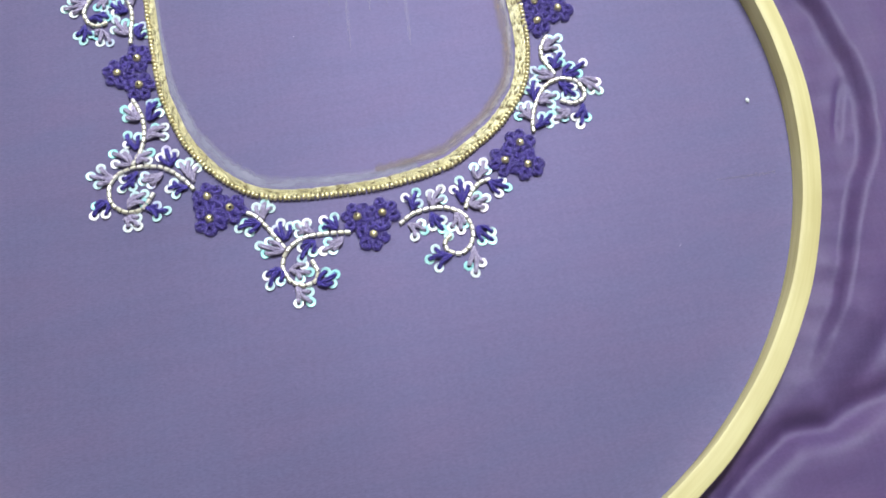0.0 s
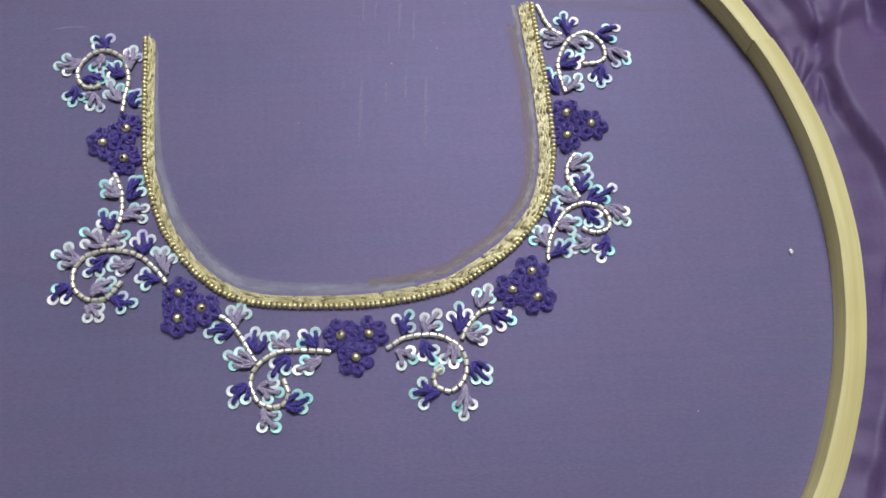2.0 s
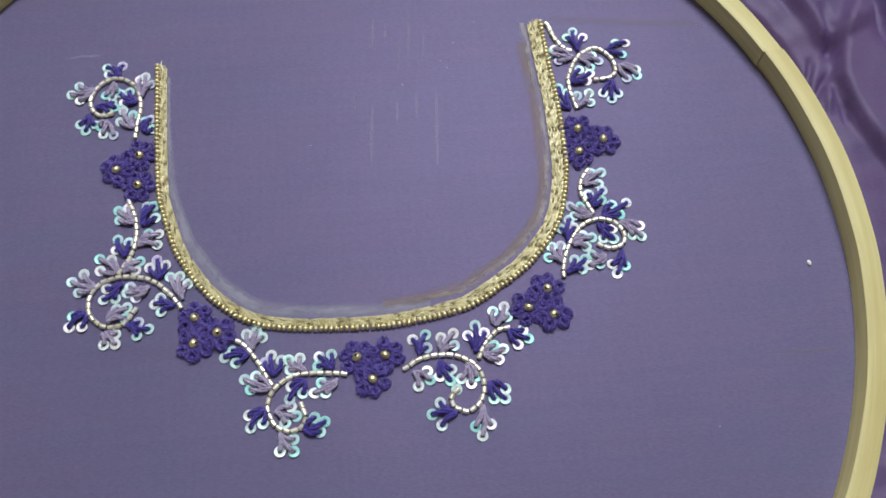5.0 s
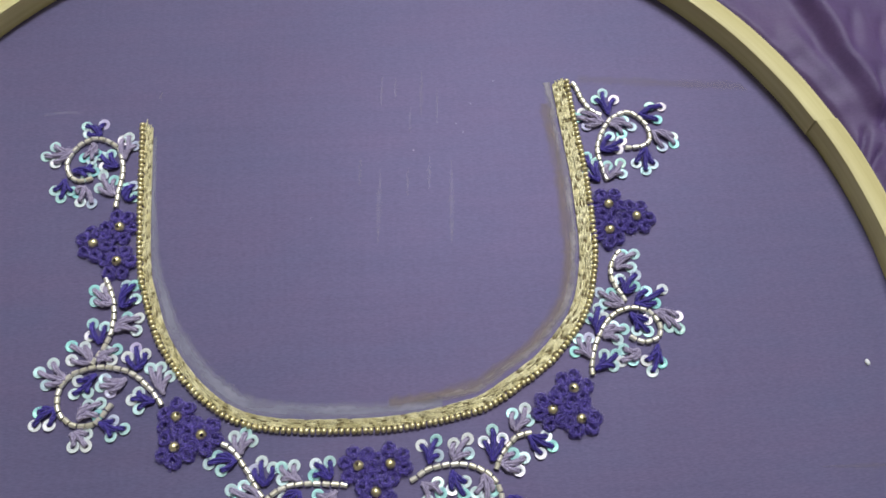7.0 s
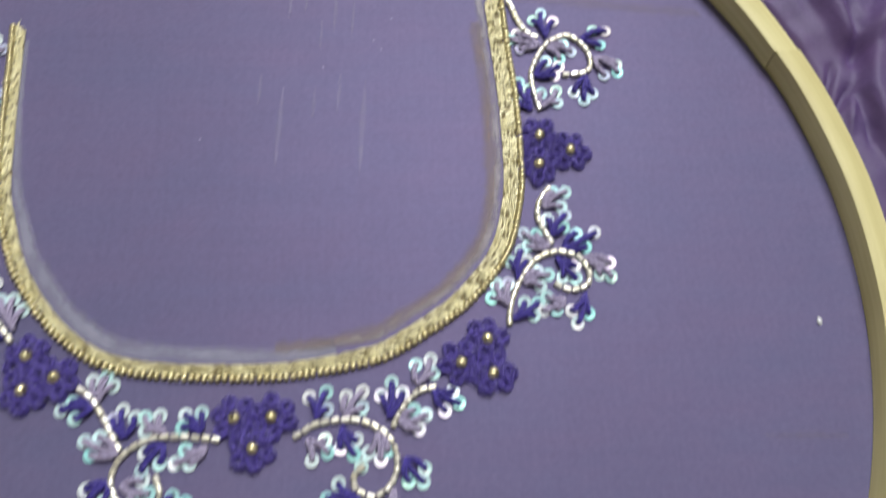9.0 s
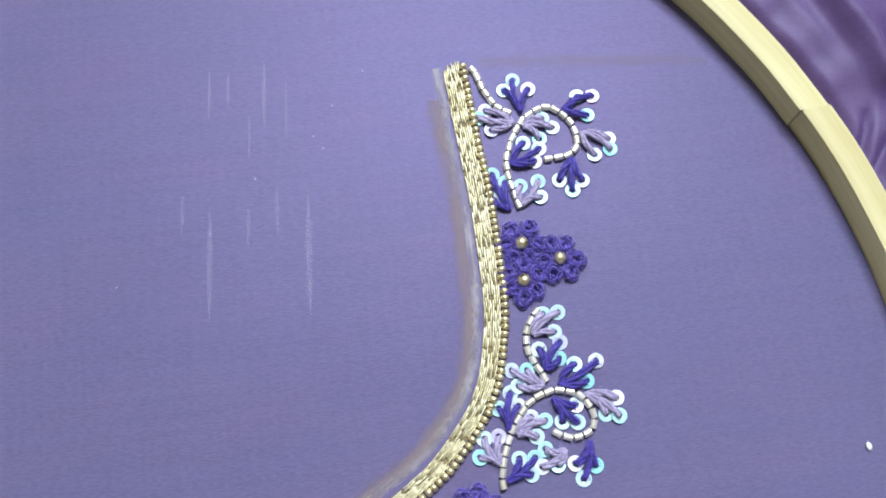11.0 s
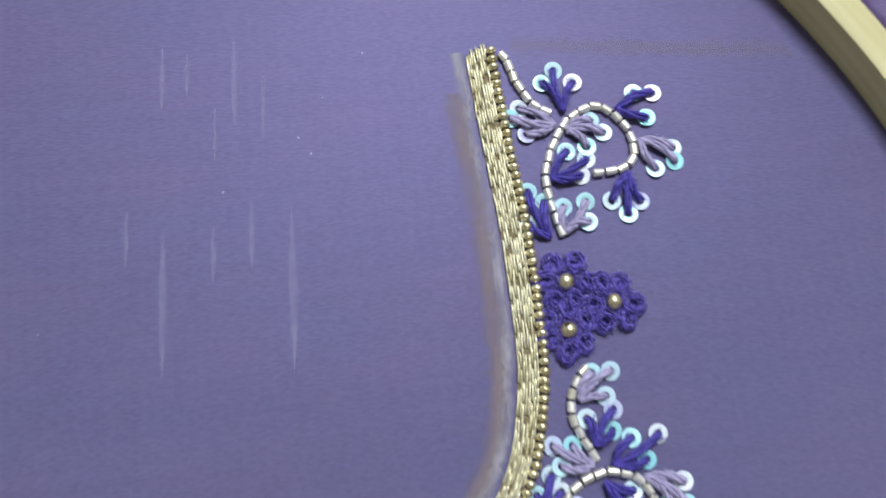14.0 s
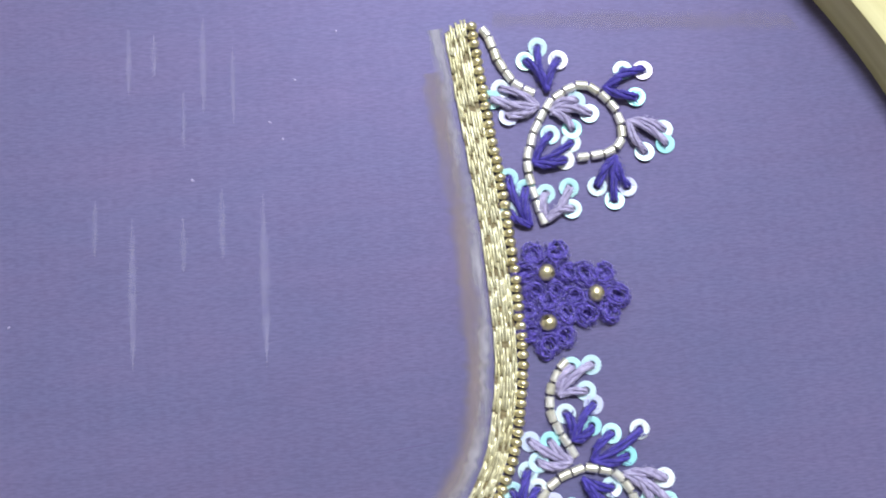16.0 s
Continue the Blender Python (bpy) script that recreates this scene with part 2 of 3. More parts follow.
def spline(points, step):
    """Even steps along a smooth curve through the control points (Catmull-Rom)."""
    p = [Vector((x * MM, y * MM, 0)) for x, y in points]
    p = [2 * p[0] - p[1]] + p + [2 * p[-1] - p[-2]]
    fine = []
    for i in range(1, len(p) - 2):
        for k in range(40):
            t = k / 40
            a, b, c, d = p[i - 1:i + 3]
            fine.append(0.5 * (2 * b + (c - a) * t + (2 * a - 5 * b + 4 * c - d) * t * t + (3 * b - a - 3 * c + d) * t ** 3))
    fine.append(p[-2])
    run = [0.0]
    for a, b in zip(fine, fine[1:]):
        run.append(run[-1] + (b - a).length)
    count = max(2, round(run[-1] / step))
    out, j = [], 0
    for i in range(count + 1):
        want = run[-1] * i / count
        while j < len(run) - 2 and run[j + 1] < want:
            j += 1
        f = (want - run[j]) / max(run[j + 1] - run[j], 1e-9)
        out.append(fine[j].lerp(fine[j + 1], min(1, f)))
    return out


def ribbon(bm, pts, width, z, rnd=None, taper=False):
    """A thin strip along pts with UV: metres along, 0 to 1 across."""
    uv = bm.loops.layers.uv.verify()
    rows, run = [], 0.0
    for i, p in enumerate(pts):
        a, b = pts[max(i - 1, 0)], pts[min(i + 1, len(pts) - 1)]
        side = (b - a).normalized().cross(Vector((0, 0, 1)))
        w = width * (rnd.uniform(0.75, 1.25) if rnd else 1)
        w *= math.sin(math.pi * (i + 0.3) / (len(pts) - 0.4)) ** 0.8 if taper else 1
        run += (p - pts[i - 1]).length if i else 0
        rows.append((bm.verts.new(p + side * w / 2 + Vector((0, 0, z))), bm.verts.new(p - side * w / 2 + Vector((0, 0, z))), run))
    for a, b in zip(rows, rows[1:]):
        f = bm.faces.new((a[0], b[0], b[1], a[1]))
        for loop, c in zip(f.loops, ((a[2], 0), (b[2], 0), (b[2], 1), (a[2], 1))):
            loop[uv].uv = c


def along(p, q):
    d = q - p
    return math.degrees(math.atan2(d.y, d.x))


# ---- the room that closes the place ----
def room():
    walls = {"wall_north": (-1.9, 1.9, 1.8, 1.9, -0.012, 2.45), "wall_south": (-1.9, 1.9, -1.9, -1.8, -0.012, 2.45),
             "wall_east": (1.8, 1.9, -1.8, 1.8, -0.012, 2.45), "wall_west": (-1.9, -1.8, -1.8, 1.8, -0.012, 2.45)}
    for name, size in walls.items():
        bm = bmesh.new()
        box(bm, *size)
        tagged(new(name, mesh_of(name, bm, PAINT, False)), "plain cream painted wall of the room", "wall", kind="structure")
    for name, z0, z1, mat, label in (("floor", -0.112, -0.012, FLOOR, "pale speckled floor under the loose cloth"), ("ceiling", 2.45, 2.55, PAINT, "plain cream painted ceiling above the hoop")):
        bm = bmesh.new()
        box(bm, -1.9, 1.9, -1.9, 1.9, z0, z1)
        tagged(new(name, mesh_of(name, bm, mat, False)), label, name, kind="structure")
    light = thing("ceiling_light", LAMP[0], LAMP[1], LAMP[2], "white ceiling batten light, switched on", "light")
    light.matrix_world = pose(*LAMP, 0, 0, 20)
    bm = bmesh.new()
    box(bm, -0.46, 0.46, -0.18, 0.18, 0.02, 0.15)
    bmesh.ops.bevel(bm, geom=bm.edges[:], offset=0.006, segments=2, affect="EDGES")
    part("frame", mesh_of("light_frame", bm, PAINT), light)
    bm = bmesh.new()
    box(bm, -0.41, 0.41, -0.155, 0.155, -0.005, 0.018)
    part("diffuser", mesh_of("light_diffuser", bm, GLOW), light, label="glowing white diffuser")


room()

# ---- the hoop and the cloth ----
HOOP_X, HOOP_Y, R_IN, R_OUT, HOOP_TOP = -0.0075, 0.0079, 0.1868, 0.1945, 0.0100


def hoop():
    ring = thing("embroidery_hoop", HOOP_X, HOOP_Y, -0.012, "round pale wooden embroidery hoop with a joint line, holding stretched silk", "embroidery hoop")
    bm = bmesh.new()
    uv = bm.loops.layers.uv.verify()
    z0, z1, e = 0.0, HOOP_TOP + 0.012, 0.0003
    profile = [(R_IN, z0), (R_IN, z1 - e), (R_IN + e * 0.3, z1 - e * 0.3), (R_IN + e, z1), (R_IN + 0.0022, z1), (R_OUT - 1.6 * e, z1), (R_OUT - e * 0.4, z1 - e * 0.5), (R_OUT, z1 - 1.6 * e), (R_OUT, z0)]
    run = [0.0]
    for a, b in zip(profile, profile[1:]):
        run.append(run[-1] + math.dist(a, b))
    n, seam, rows = 240, radians(24.35), []
    for k in range(n + 1):
        row = []
        t = k / n
        for r, z in profile:
            slant = (0.0013 * (z - z1) / z1 - 0.35 * (r - R_IN)) / R_IN
            crack = 0.0009 if r < R_IN + 0.002 else 0.00015
            a = seam + slant + crack + t * (math.tau - 2 * crack)
            lap = 0.0002 * math.exp(-((t - 1) * n / 6) ** 2) - 0.0003 * math.exp(-(t * n / 6) ** 2)
            wave = 0.00025 * noise.noise((9 * math.cos(a), 9 * math.sin(a), 0))
            row.append(bm.verts.new(((r + lap + wave) * math.cos(a), (r + lap + wave) * math.sin(a), z + 0.0004 * noise.noise((4 * math.cos(a), 4 * math.sin(a), 3)) * (z > 0.01))))
        rows.append(row)
    m = len(profile)
    for k in range(n):
        for i in range(m):
            j = (i + 1) % m
            f = bm.faces.new((rows[k][i], rows[k][j], rows[k + 1][j], rows[k + 1][i]))
            u = [(k * R_IN * math.tau / n, run[i]), (k * R_IN * math.tau / n, run[j] if j else run[-1] + 0.008), ((k + 1) * R_IN * math.tau / n, run[j] if j else run[-1] + 0.008), ((k + 1) * R_IN * math.tau / n, run[i])]
            for loop, c in zip(f.loops, u):
                loop[uv].uv = c
    bm.faces.new(rows[0]), bm.faces.new(rows[-1][::-1])
    bmesh.ops.recalc_face_normals(bm, faces=bm.faces[:])
    part("ring", mesh_of("hoop_ring", bm, WOOD, True, 24), ring)
    bm = bmesh.new()
    d = 0.0004
    ends = []
    for side in (-0.0009, 0.0009):
        row = []
        for r, z in ((R_IN + d, z0), (R_IN + d, z1 - d), (R_IN + 0.0024, z1 - d), (R_IN + 0.0024, z0)):
            a = seam + (0.0013 * (z - z1) / z1 - 0.35 * (r - R_IN)) / R_IN + side
            row.append(bm.verts.new((r * math.cos(a), r * math.sin(a), z)))
        ends.append(row)
    for i in range(4):
        bm.faces.new((ends[0][i], ends[0][(i + 1) % 4], ends[1][(i + 1) % 4], ends[1][i]))
    part("glue_joint", mesh_of("glue_joint", bm, GLUE, False), ring, label="thin dark glue line of the joint")
    return ring


hoop()


# Folds of the loose cloth: waypoints in metres, half width and height (valleys below nought).
FOLDS = [
    ([(0.1660, 0.1330), (0.1745, 0.1170), (0.1810, 0.1060), (0.1870, 0.0960), (0.1900, 0.0900)], 0.0036, 0.0018),
    ([(0.1945, 0.1090), (0.1950, 0.0990), (0.1938, 0.0880)], 0.0022, -0.0042),
    ([(0.1910, 0.1380), (0.1895, 0.1280), (0.1880, 0.1170)], 0.0022, -0.0024),
    ([(0.2040, 0.1340), (0.2015, 0.1240), (0.2000, 0.1140)], 0.0018, -0.0022),
    ([(0.1860, 0.0860), (0.1830, 0.0750)], 0.0010, -0.0030),
    ([(0.1905, 0.0780), (0.1845, 0.0680)], 0.0011, -0.0030),
    ([(0.1915, 0.0730), (0.1880, 0.0610)], 0.0010, 0.0022),
    ([(0.1940, 0.0740), (0.1955, 0.0650), (0.1945, 0.0570)], 0.0012, -0.0024),
    ([(0.2260, 0.1450), (0.2250, 0.1280), (0.2230, 0.1090), (0.2220, 0.0940)], 0.0050, -0.0130),
    ([(0.1050, -0.1650), (0.1170, -0.1540), (0.1410, -0.1390), (0.1590, -0.1385), (0.1820, -0.1310), (0.2300, -0.1150)], 0.0055, -0.0070),
    ([(0.2080, 0.0000), (0.2020, -0.0140), (0.1990, -0.0250)], 0.0012, -0.0025),
    ([(0.2200, -0.0750), (0.1980, -0.1000), (0.1850, -0.1150), (0.1650, -0.1310)], 0.0060, -0.0045),
]
# Where the cloth steps up and doubles back: waypoints, half width, rise and the length over which it sinks again.
STEPS = [
    ([(0.1560, 0.2100), (0.1690, 0.1640), (0.1775, 0.1320), (0.1810, 0.1180), (0.1850, 0.1080), (0.1892, 0.0970), (0.1930, 0.0890)], 0.0038, 0.0078, 0.020),
    ([(0.2180, 0.1450), (0.2140, 0.1290), (0.2110, 0.1190), (0.2030, 0.1040), (0.1975, 0.0890), (0.1945, 0.0770), (0.1958, 0.0670), (0.1985, 0.0550), (0.2070, 0.0350), (0.2135, 0.0100), (0.2140, -0.0100), (0.2110, -0.0240),
      (0.2040, -0.0390), (0.1930, -0.0560), (0.1760, -0.0910), (0.1640, -0.1080), (0.1530, -0.1230)], 0.0028, 0.0060, 0.120),
]


def gap(x, y, line):
    """Distance from a point to a line of waypoints, how far along it lies, and the side (1: east of a line that runs south)."""
    best = (9.0, 0.0, 1.0)
    for i, ((ax, ay), (bx, by)) in enumerate(zip(line, line[1:])):
        ux, uy = bx - ax, by - ay
        t = min(1.0, max(0.0, ((x - ax) * ux + (y - ay) * uy) / (ux * ux + uy * uy)))
        far = math.hypot(x - ax - t * ux, y - ay - t * uy)
        if far < best[0]:
            best = (far, (i + t) / (len(line) - 1), 1.0 if ux * (y - ay) - uy * (x - ax) > 0 else -1.0)
    return best


def fold(x, y):
    """Height of the crumpled loose cloth round the hoop."""
    r = math.hypot(x - HOOP_X, y - HOOP_Y)
    turn = math.atan2(y - HOOP_Y, x - HOOP_X)
    wx = x + 0.0012 * noise.noise((x * 60, y * 60, 1.1))
    wy = y + 0.0012 * noise.noise((x * 60, y * 60, 5.1))
    dip = min(1.0, max(0.0, (turn - 0.25) / 0.22)) * min(1.0, max(0.0, (1.3 - turn) / 0.3))
    far = min(1.0, max(0.0, (r - R_OUT) / 0.010))
    z = -0.0005 + 0.0022 * noise.noise((x * 13, y * 8, 3.3)) + 0.0010 * noise.noise((x * 42 + y * 10, y * 22, 7.7)) + 0.0004 * noise.noise((x * 120, y * 90, 6.1))
    ridge = 1 - abs(noise.noise((x * 16 + y * 5, y * 5, 4.2))) * 2.2
    z += 0.010 * max(0.0, ridge) ** 2 * min(1.0, max(0.0, (r - 0.250) / 0.05))
    if x > 0.08 and r < 0.30:
        for line, wide, high in FOLDS:
            d, t, side = gap(wx, wy, line)
            if d < 3.5 * wide:
                z += high * math.exp(-(d / wide) ** 2) * math.sin(math.pi * min(1, max(0, 0.06 + 0.88 * t))) ** 0.5
        for line, wide, rise, sink in STEPS:
            d, t, side = gap(wx, wy, line)
            d *= side
            if d > -wide:
                up = min(1.0, (d + wide) / (2 * wide))
                lip = 0.0002 * math.exp(-((d - wide) / (0.7 * wide)) ** 2)
                z += (rise * up * up * (3 - 2 * up) * (math.exp(-(d - wide) / sink) if d > wide else 1.0) + lip) * min(1.0, 12 * t, 9 * (1 - t))
    z += 0.0012 * noise.noise((turn * 24, r * 20, 2.2)) * math.exp(-((r - R_OUT) / 0.02) ** 2)
    z = z * far + (1 - far) * (-0.0015 - 0.0095 * dip)
    return -0.0112 + math.log1p(math.exp((z + 0.0112) * 900)) / 900


def cloth():
    silk_thing = thing("silk_cloth", HOOP_X, HOOP_Y, -0.012, "mauve purple silk stretched flat in the hoop, loose and crumpled outside", "fabric")
    bm = bmesh.new()
    rings = []
    for j in range(1, 30):
        r = (R_IN - 0.0001) * j / 29
        rings.append([bm.verts.new((r * math.cos(a), r * math.sin(a), 0.012 + 0.0006 * max(0, (r / R_IN - 0.94) / 0.06) ** 2)) for a in (k * math.tau / 120 for k in range(120))])
    mid = bm.verts.new((0, 0, 0.012))
    for k in range(120):
        bm.faces.new((mid, rings[0][k], rings[0][(k + 1) % 120]))
        for a, b in zip(rings, rings[1:]):
            bm.faces.new((a[k], b[k], b[(k + 1) % 120], a[(k + 1) % 120]))
    part("stretched_panel", mesh_of("stretched_panel", bm, SILK), silk_thing)
    bm = bmesh.new()
    rings, na = [], 960
    for j in range(110):
        r = R_OUT + 0.0006 + 0.34 * (j / 109) ** 1.7
        row = []
        for k in range(na):
            a = k * math.tau / na
            x, y = HOOP_X + r * math.cos(a), HOOP_Y + r * math.sin(a)
            row.append(bm.verts.new((r * math.cos(a), r * math.sin(a), fold(x, y) + 0.012)))
        rings.append(row)
    for a, b in zip(rings, rings[1:]):
        for k in range(na):
            bm.faces.new((a[k], b[k], b[(k + 1) % na], a[(k + 1) % na]))
    # Darker than the panel: the folds' shade is partly in the material colour.
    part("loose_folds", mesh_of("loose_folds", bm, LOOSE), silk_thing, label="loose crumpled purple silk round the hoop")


cloth()

# ---- the pattern, in millimetres on the cloth ----
SPRIGS = {
    "upper_left": [
        (-95.9, 96.7, 1, (143, 6.9), (83, 4.6), (168, 4.7)),
        (-105.3, 90.8, 0, (162, 7.0), (-170, 9.6), (-142, 7.4)),
        (-106.9, 79.3, 1, (-132, 5.2), (-99, 7.0), (-61, 5.1)),
        (-100.3, 76.1, 0, (-98, 5.7), (-63, 7.2), (-130, 3.0)),
        (-104.6, 82.4, 1, (19, 6.4), (-3, 7.3), (-25, 5.1)),
        (-88.7, 83.7, 1, (144, 7.8), (120, 5.9), (177, 4.9)),
        (-98.4, 93.4, 0, (-118, 6.0), (-91, 6.4), (-71, 4.3)),
        (-88.8, 72.3, 0, (152, 6.7), (122, 9.4), (100, 5.9)),
        (-86.5, 86.2, 0, (100, 8.2), (86, 9.2), (61, 6.3)),
        (-84.7, 69.9, 1, (94, 5.3), (73, 6.1), (26, 3.0)),
    ],
    "middle_left_stem": [
        (-86.1, 31.6, 0, (143, 8.6), (119, 6.7), (169, 6.3)),
        (-83.6, 30.1, 1, (82, 7.9), (64, 8.5), (32, 5.3)),
        (-85.0, 21.8, 0, (52, 6.0), (30, 8.6), (0, 7.0)),
        (-89.5, 17.9, 1, (114, 7.6), (80, 5.7), (141, 4.3)),
        (-91.6, 11.7, 0, (141, 9.2), (118, 5.9), (171, 6.6)),
        (-89.6, 11.4, 0, (57, 4.3), (37, 7.0), (8, 4.3)),
        (-76.3, 8.3, 1, (101, 7.5), (70, 5.4), (131, 5.8)),
        (-67.6, -0.3, 0, (119, 10.1), (99, 9.0), (74, 6.0)),
    ],
    "middle_left_curl": [
        (-99.2, 6.6, 0, (133, 7.2), (164, 9.4), (-165, 6.5)),
        (-89.9, 7.5, 1, (-163, 5.8), (-137, 8.7), (-110, 6.1)),
        (-80.0, 5.5, 0, (177, 6.9), (-166, 8.1), (-139, 6.1)),
        (-70.4, -2.4, 1, (149, 6.1), (173, 7.3), (-156, 5.2)),
        (-102.2, -3.3, 1, (-171, 4.8), (-140, 7.4), (-103, 5.0)),
        (-94.2, -7.3, 0, (61, 5.5), (39, 8.2), (12, 6.0)),
        (-87.4, -8.5, 1, (8, 4.0), (-16, 8.1), (-49, 5.7)),
        (-96.1, -11.5, 0, (-3, 4.8), (-77, 4.0), (-39, 6.3)),
    ],
    "lower_left_stem": [
        (-42.0, -20.9, 0, (113, 6.0), (80, 6.5), (51, 5.1)),
        (-43.6, -22.5, 1, (167, 5.9), (-175, 8.4), (-146, 5.3)),
        (-34.3, -31.0, 1, (100, 7.4), (67, 5.6), (125, 5.9)),
        (-35.4, -35.2, 0, (160, 10.0), (142, 7.0), (-178, 7.3)),
        (-23.3, -30.3, 0, (143, 7.5), (113, 5.2), (171, 5.6)),
        (-14.1, -30.3, 1, (132, 6.6), (91, 5.3), (163, 5.1)),
    ],
    "lower_left_curl": [
        (-12.1, -34.0, 0, (-172, 5.8), (-153, 9.2), (-135, 6.2)),
        (-23.7, -33.4, 1, (-159, 5.2), (-130, 8.4), (-100, 4.6)),
        (-34.3, -43.9, 0, (14, 5.6), (-15, 7.5), (-50, 5.3)),
        (-37.7, -42.7, 1, (-162, 5.8), (-129, 7.8), (-99, 4.9)),
        (-24.3, -51.3, 1, (50, 5.6), (21, 7.5), (-7, 5.4)),
        (-32.7, -51.5, 0, (-26, 5.1), (-90, 6.0), (-54, 7.9)),
    ],
    "lower_right_stem": [
        (17.1, -27.3, 1, (109, 6.2), (70, 7.7), (41, 3.7)),
        (25.4, -26.9, 0, (91, 5.4), (57, 8.0), (27, 4.8)),
        (37.1, -27.4, 1, (109, 6.3), (85, 9.6), (60, 7.6)),
        (45.5, -18.5, 0, (96, 5.6), (63, 7.8), (36, 5.3)),
        (49.6, -20.2, 1, (-3, 5.4), (-27, 7.9), (-61, 6.4)),
        (40.0, -28.6, 0, (37, 5.0), (12, 7.4), (-23, 5.7)),
    ],
    "lower_right_curl": [
        (14.5, -33.2, 0, (0, 4.9), (-29, 6.6), (-73, 5.4)),
        (24.2, -29.8, 1, (-41, 5.2), (-93, 5.5), (-66, 8.0)),
        (33.8, -31.6, 0, (-115, 5.7), (-82, 7.1), (-60, 5.5)),
        (41.3, -38.7, 1, (-28, 6.0), (-81, 6.0), (-52, 7.9)),
        (38.2, -46.8, 0, (-114, 7.7), (-96, 10.4), (-72, 7.0)),
        (29.1, -48.9, 1, (145, 6.9), (179, 8.7), (-146, 6.8)),
    ],
    "middle_right_stem": [
        (85.1, 35.2, 0, (58, 6.0), (36, 8.7), (3, 5.3)),
        (86.8, 26.2, 1, (98, 5.2), (53, 8.0), (31, 4.5)),
        (90.1, 21.8, 1, (48, 6.5), (27, 11.1), (3, 6.7)),
        (86.0, 22.4, 0, (149, 8.7), (132, 5.4), (176, 6.3)),
        (87.7, 18.9, 1, (-23, 5.9), (-75, 6.1), (-51, 8.4)),
        (95.9, 18.8, 0, (-12, 7.9), (-49, 6.9), (-38, 9.8)),
    ],
    "middle_right_curl": [
        (75.9, 12.2, 1, (81, 9.1), (63, 6.3), (110, 5.9)),
        (77.6, 11.0, 0, (44, 5.4), (19, 7.7), (-12, 4.7)),
        (72.9, 4.2, 0, (118, 7.5), (90, 6.7), (155, 5.6)),
        (73.6, 0.0, 1, (54, 6.2), (33, 8.9), (10, 6.1)),
        (89.0, 6.1, 0, (173, 4.8), (-151, 7.1), (-125, 4.1)),
        (95.5, 7.4, 1, (-132, 6.6), (-109, 9.2), (-86, 5.9)),
    ],
    "upper_right": [
        (90.4, 96.3, 1, (118, 7.6), (95, 9.4), (65, 6.9)),
        (102.0, 95.6, 1, (39, 5.7), (21, 9.1), (-19, 6.6)),
        (105.9, 88.4, 0, (-17, 7.5), (-36, 8.8), (-67, 6.9)),
        (102.5, 81.4, 1, (-128, 7.0), (-98, 8.7), (-75, 6.4)),
        (88.1, 93.5, 0, (149, 8.2), (166, 9.3), (-166, 6.3)),
        (90.5, 91.8, 0, (20, 5.7), (-6, 7.8), (-44, 5.3)),
        (85.8, 81.5, 1, (55, 7.0), (25, 8.8), (3, 6.3)),
        (83.7, 69.1, 1, (108, 10.6), (91, 7.5), (140, 4.8)),
        (87.1, 69.8, 0, (86, 5.4), (50, 8.0), (20, 5.4)),
    ],
}
VINES = {
    "left": [
        [(-88.4, 67.0), (-87.7, 74.6), (-86.8, 81.3), (-88.5, 89.7), (-90.8, 92.6), (-96.8, 95.5), (-102.7, 93.3), (-106.5, 87.8), (-106.5, 82.4), (-102.6, 78.3), (-97.3, 79.5)],
        [(-89.7, 41.0), (-86.4, 33.3), (-85.7, 26.3), (-87.1, 18.3), (-91.7, 10.9)],
        [(-67.8, -4.0), (-71.3, 0.9), (-77.1, 6.3), (-83.6, 9.2), (-91.4, 9.6), (-98.1, 7.4), (-101.5, 2.3), (-100.7, -4.4), (-95.8, -8.8), (-89.1, -8.8), (-83.8, -2.4)],
    ],
    "low": [
        [(-48.6, -17.1), (-45.3, -19.2), (-40.4, -25.7), (-35.2, -34.8)],
        [(-8.4, -32.3), (-15.5, -31.5), (-23.7, -31.1), (-30.8, -32.9), (-35.8, -37.7), (-36.7, -43.8), (-33.1, -49.9), (-26.7, -51.0), (-23.5, -46.9), (-25.7, -41.1)],
        [(10.9, -32.4), (17.4, -28.7), (26.8, -27.8), (34.8, -30.6), (38.8, -36.1), (38.6, -43.8), (33.6, -48.5), (28.1, -46.8), (27.3, -42.8), (30.5, -40.3)],
        [(50.7, -19.4), (45.6, -20.3), (40.6, -25.3), (38.0, -30.3)],
    ],
    "right": [
        [(87.6, 42.0), (85.0, 39.4), (83.4, 36.3), (83.0, 32.6), (83.9, 29.2), (85.1, 26.6), (87.0, 23.0)],
        [(72.4, -1.9), (72.7, 2.6), (75.0, 9.5), (79.2, 16.1), (82.2, 18.8), (85.3, 20.3), (89.7, 20.8), (94.1, 19.2), (96.6, 15.9), (97.4, 12.5), (96.0, 9.9), (92.5, 8.5), (88.8, 9.5), (86.4, 11.0)],
        [(78.2, 111.0), (79.8, 108.6), (80.8, 104.4), (82.4, 100.9), (84.4, 98.0), (87.7, 95.9)],
        [(86.6, 68.9), (85.2, 74.8), (84.4, 81.3), (86.1, 87.1), (88.4, 91.0), (90.7, 94.1), (93.8, 96.1), (97.5, 97.1), (100.4, 95.6), (103.2, 92.5), (104.6, 88.2), (104.1, 84.5), (101.6, 82.3), (97.7, 82.2), (94.6, 82.0)],
    ],
}
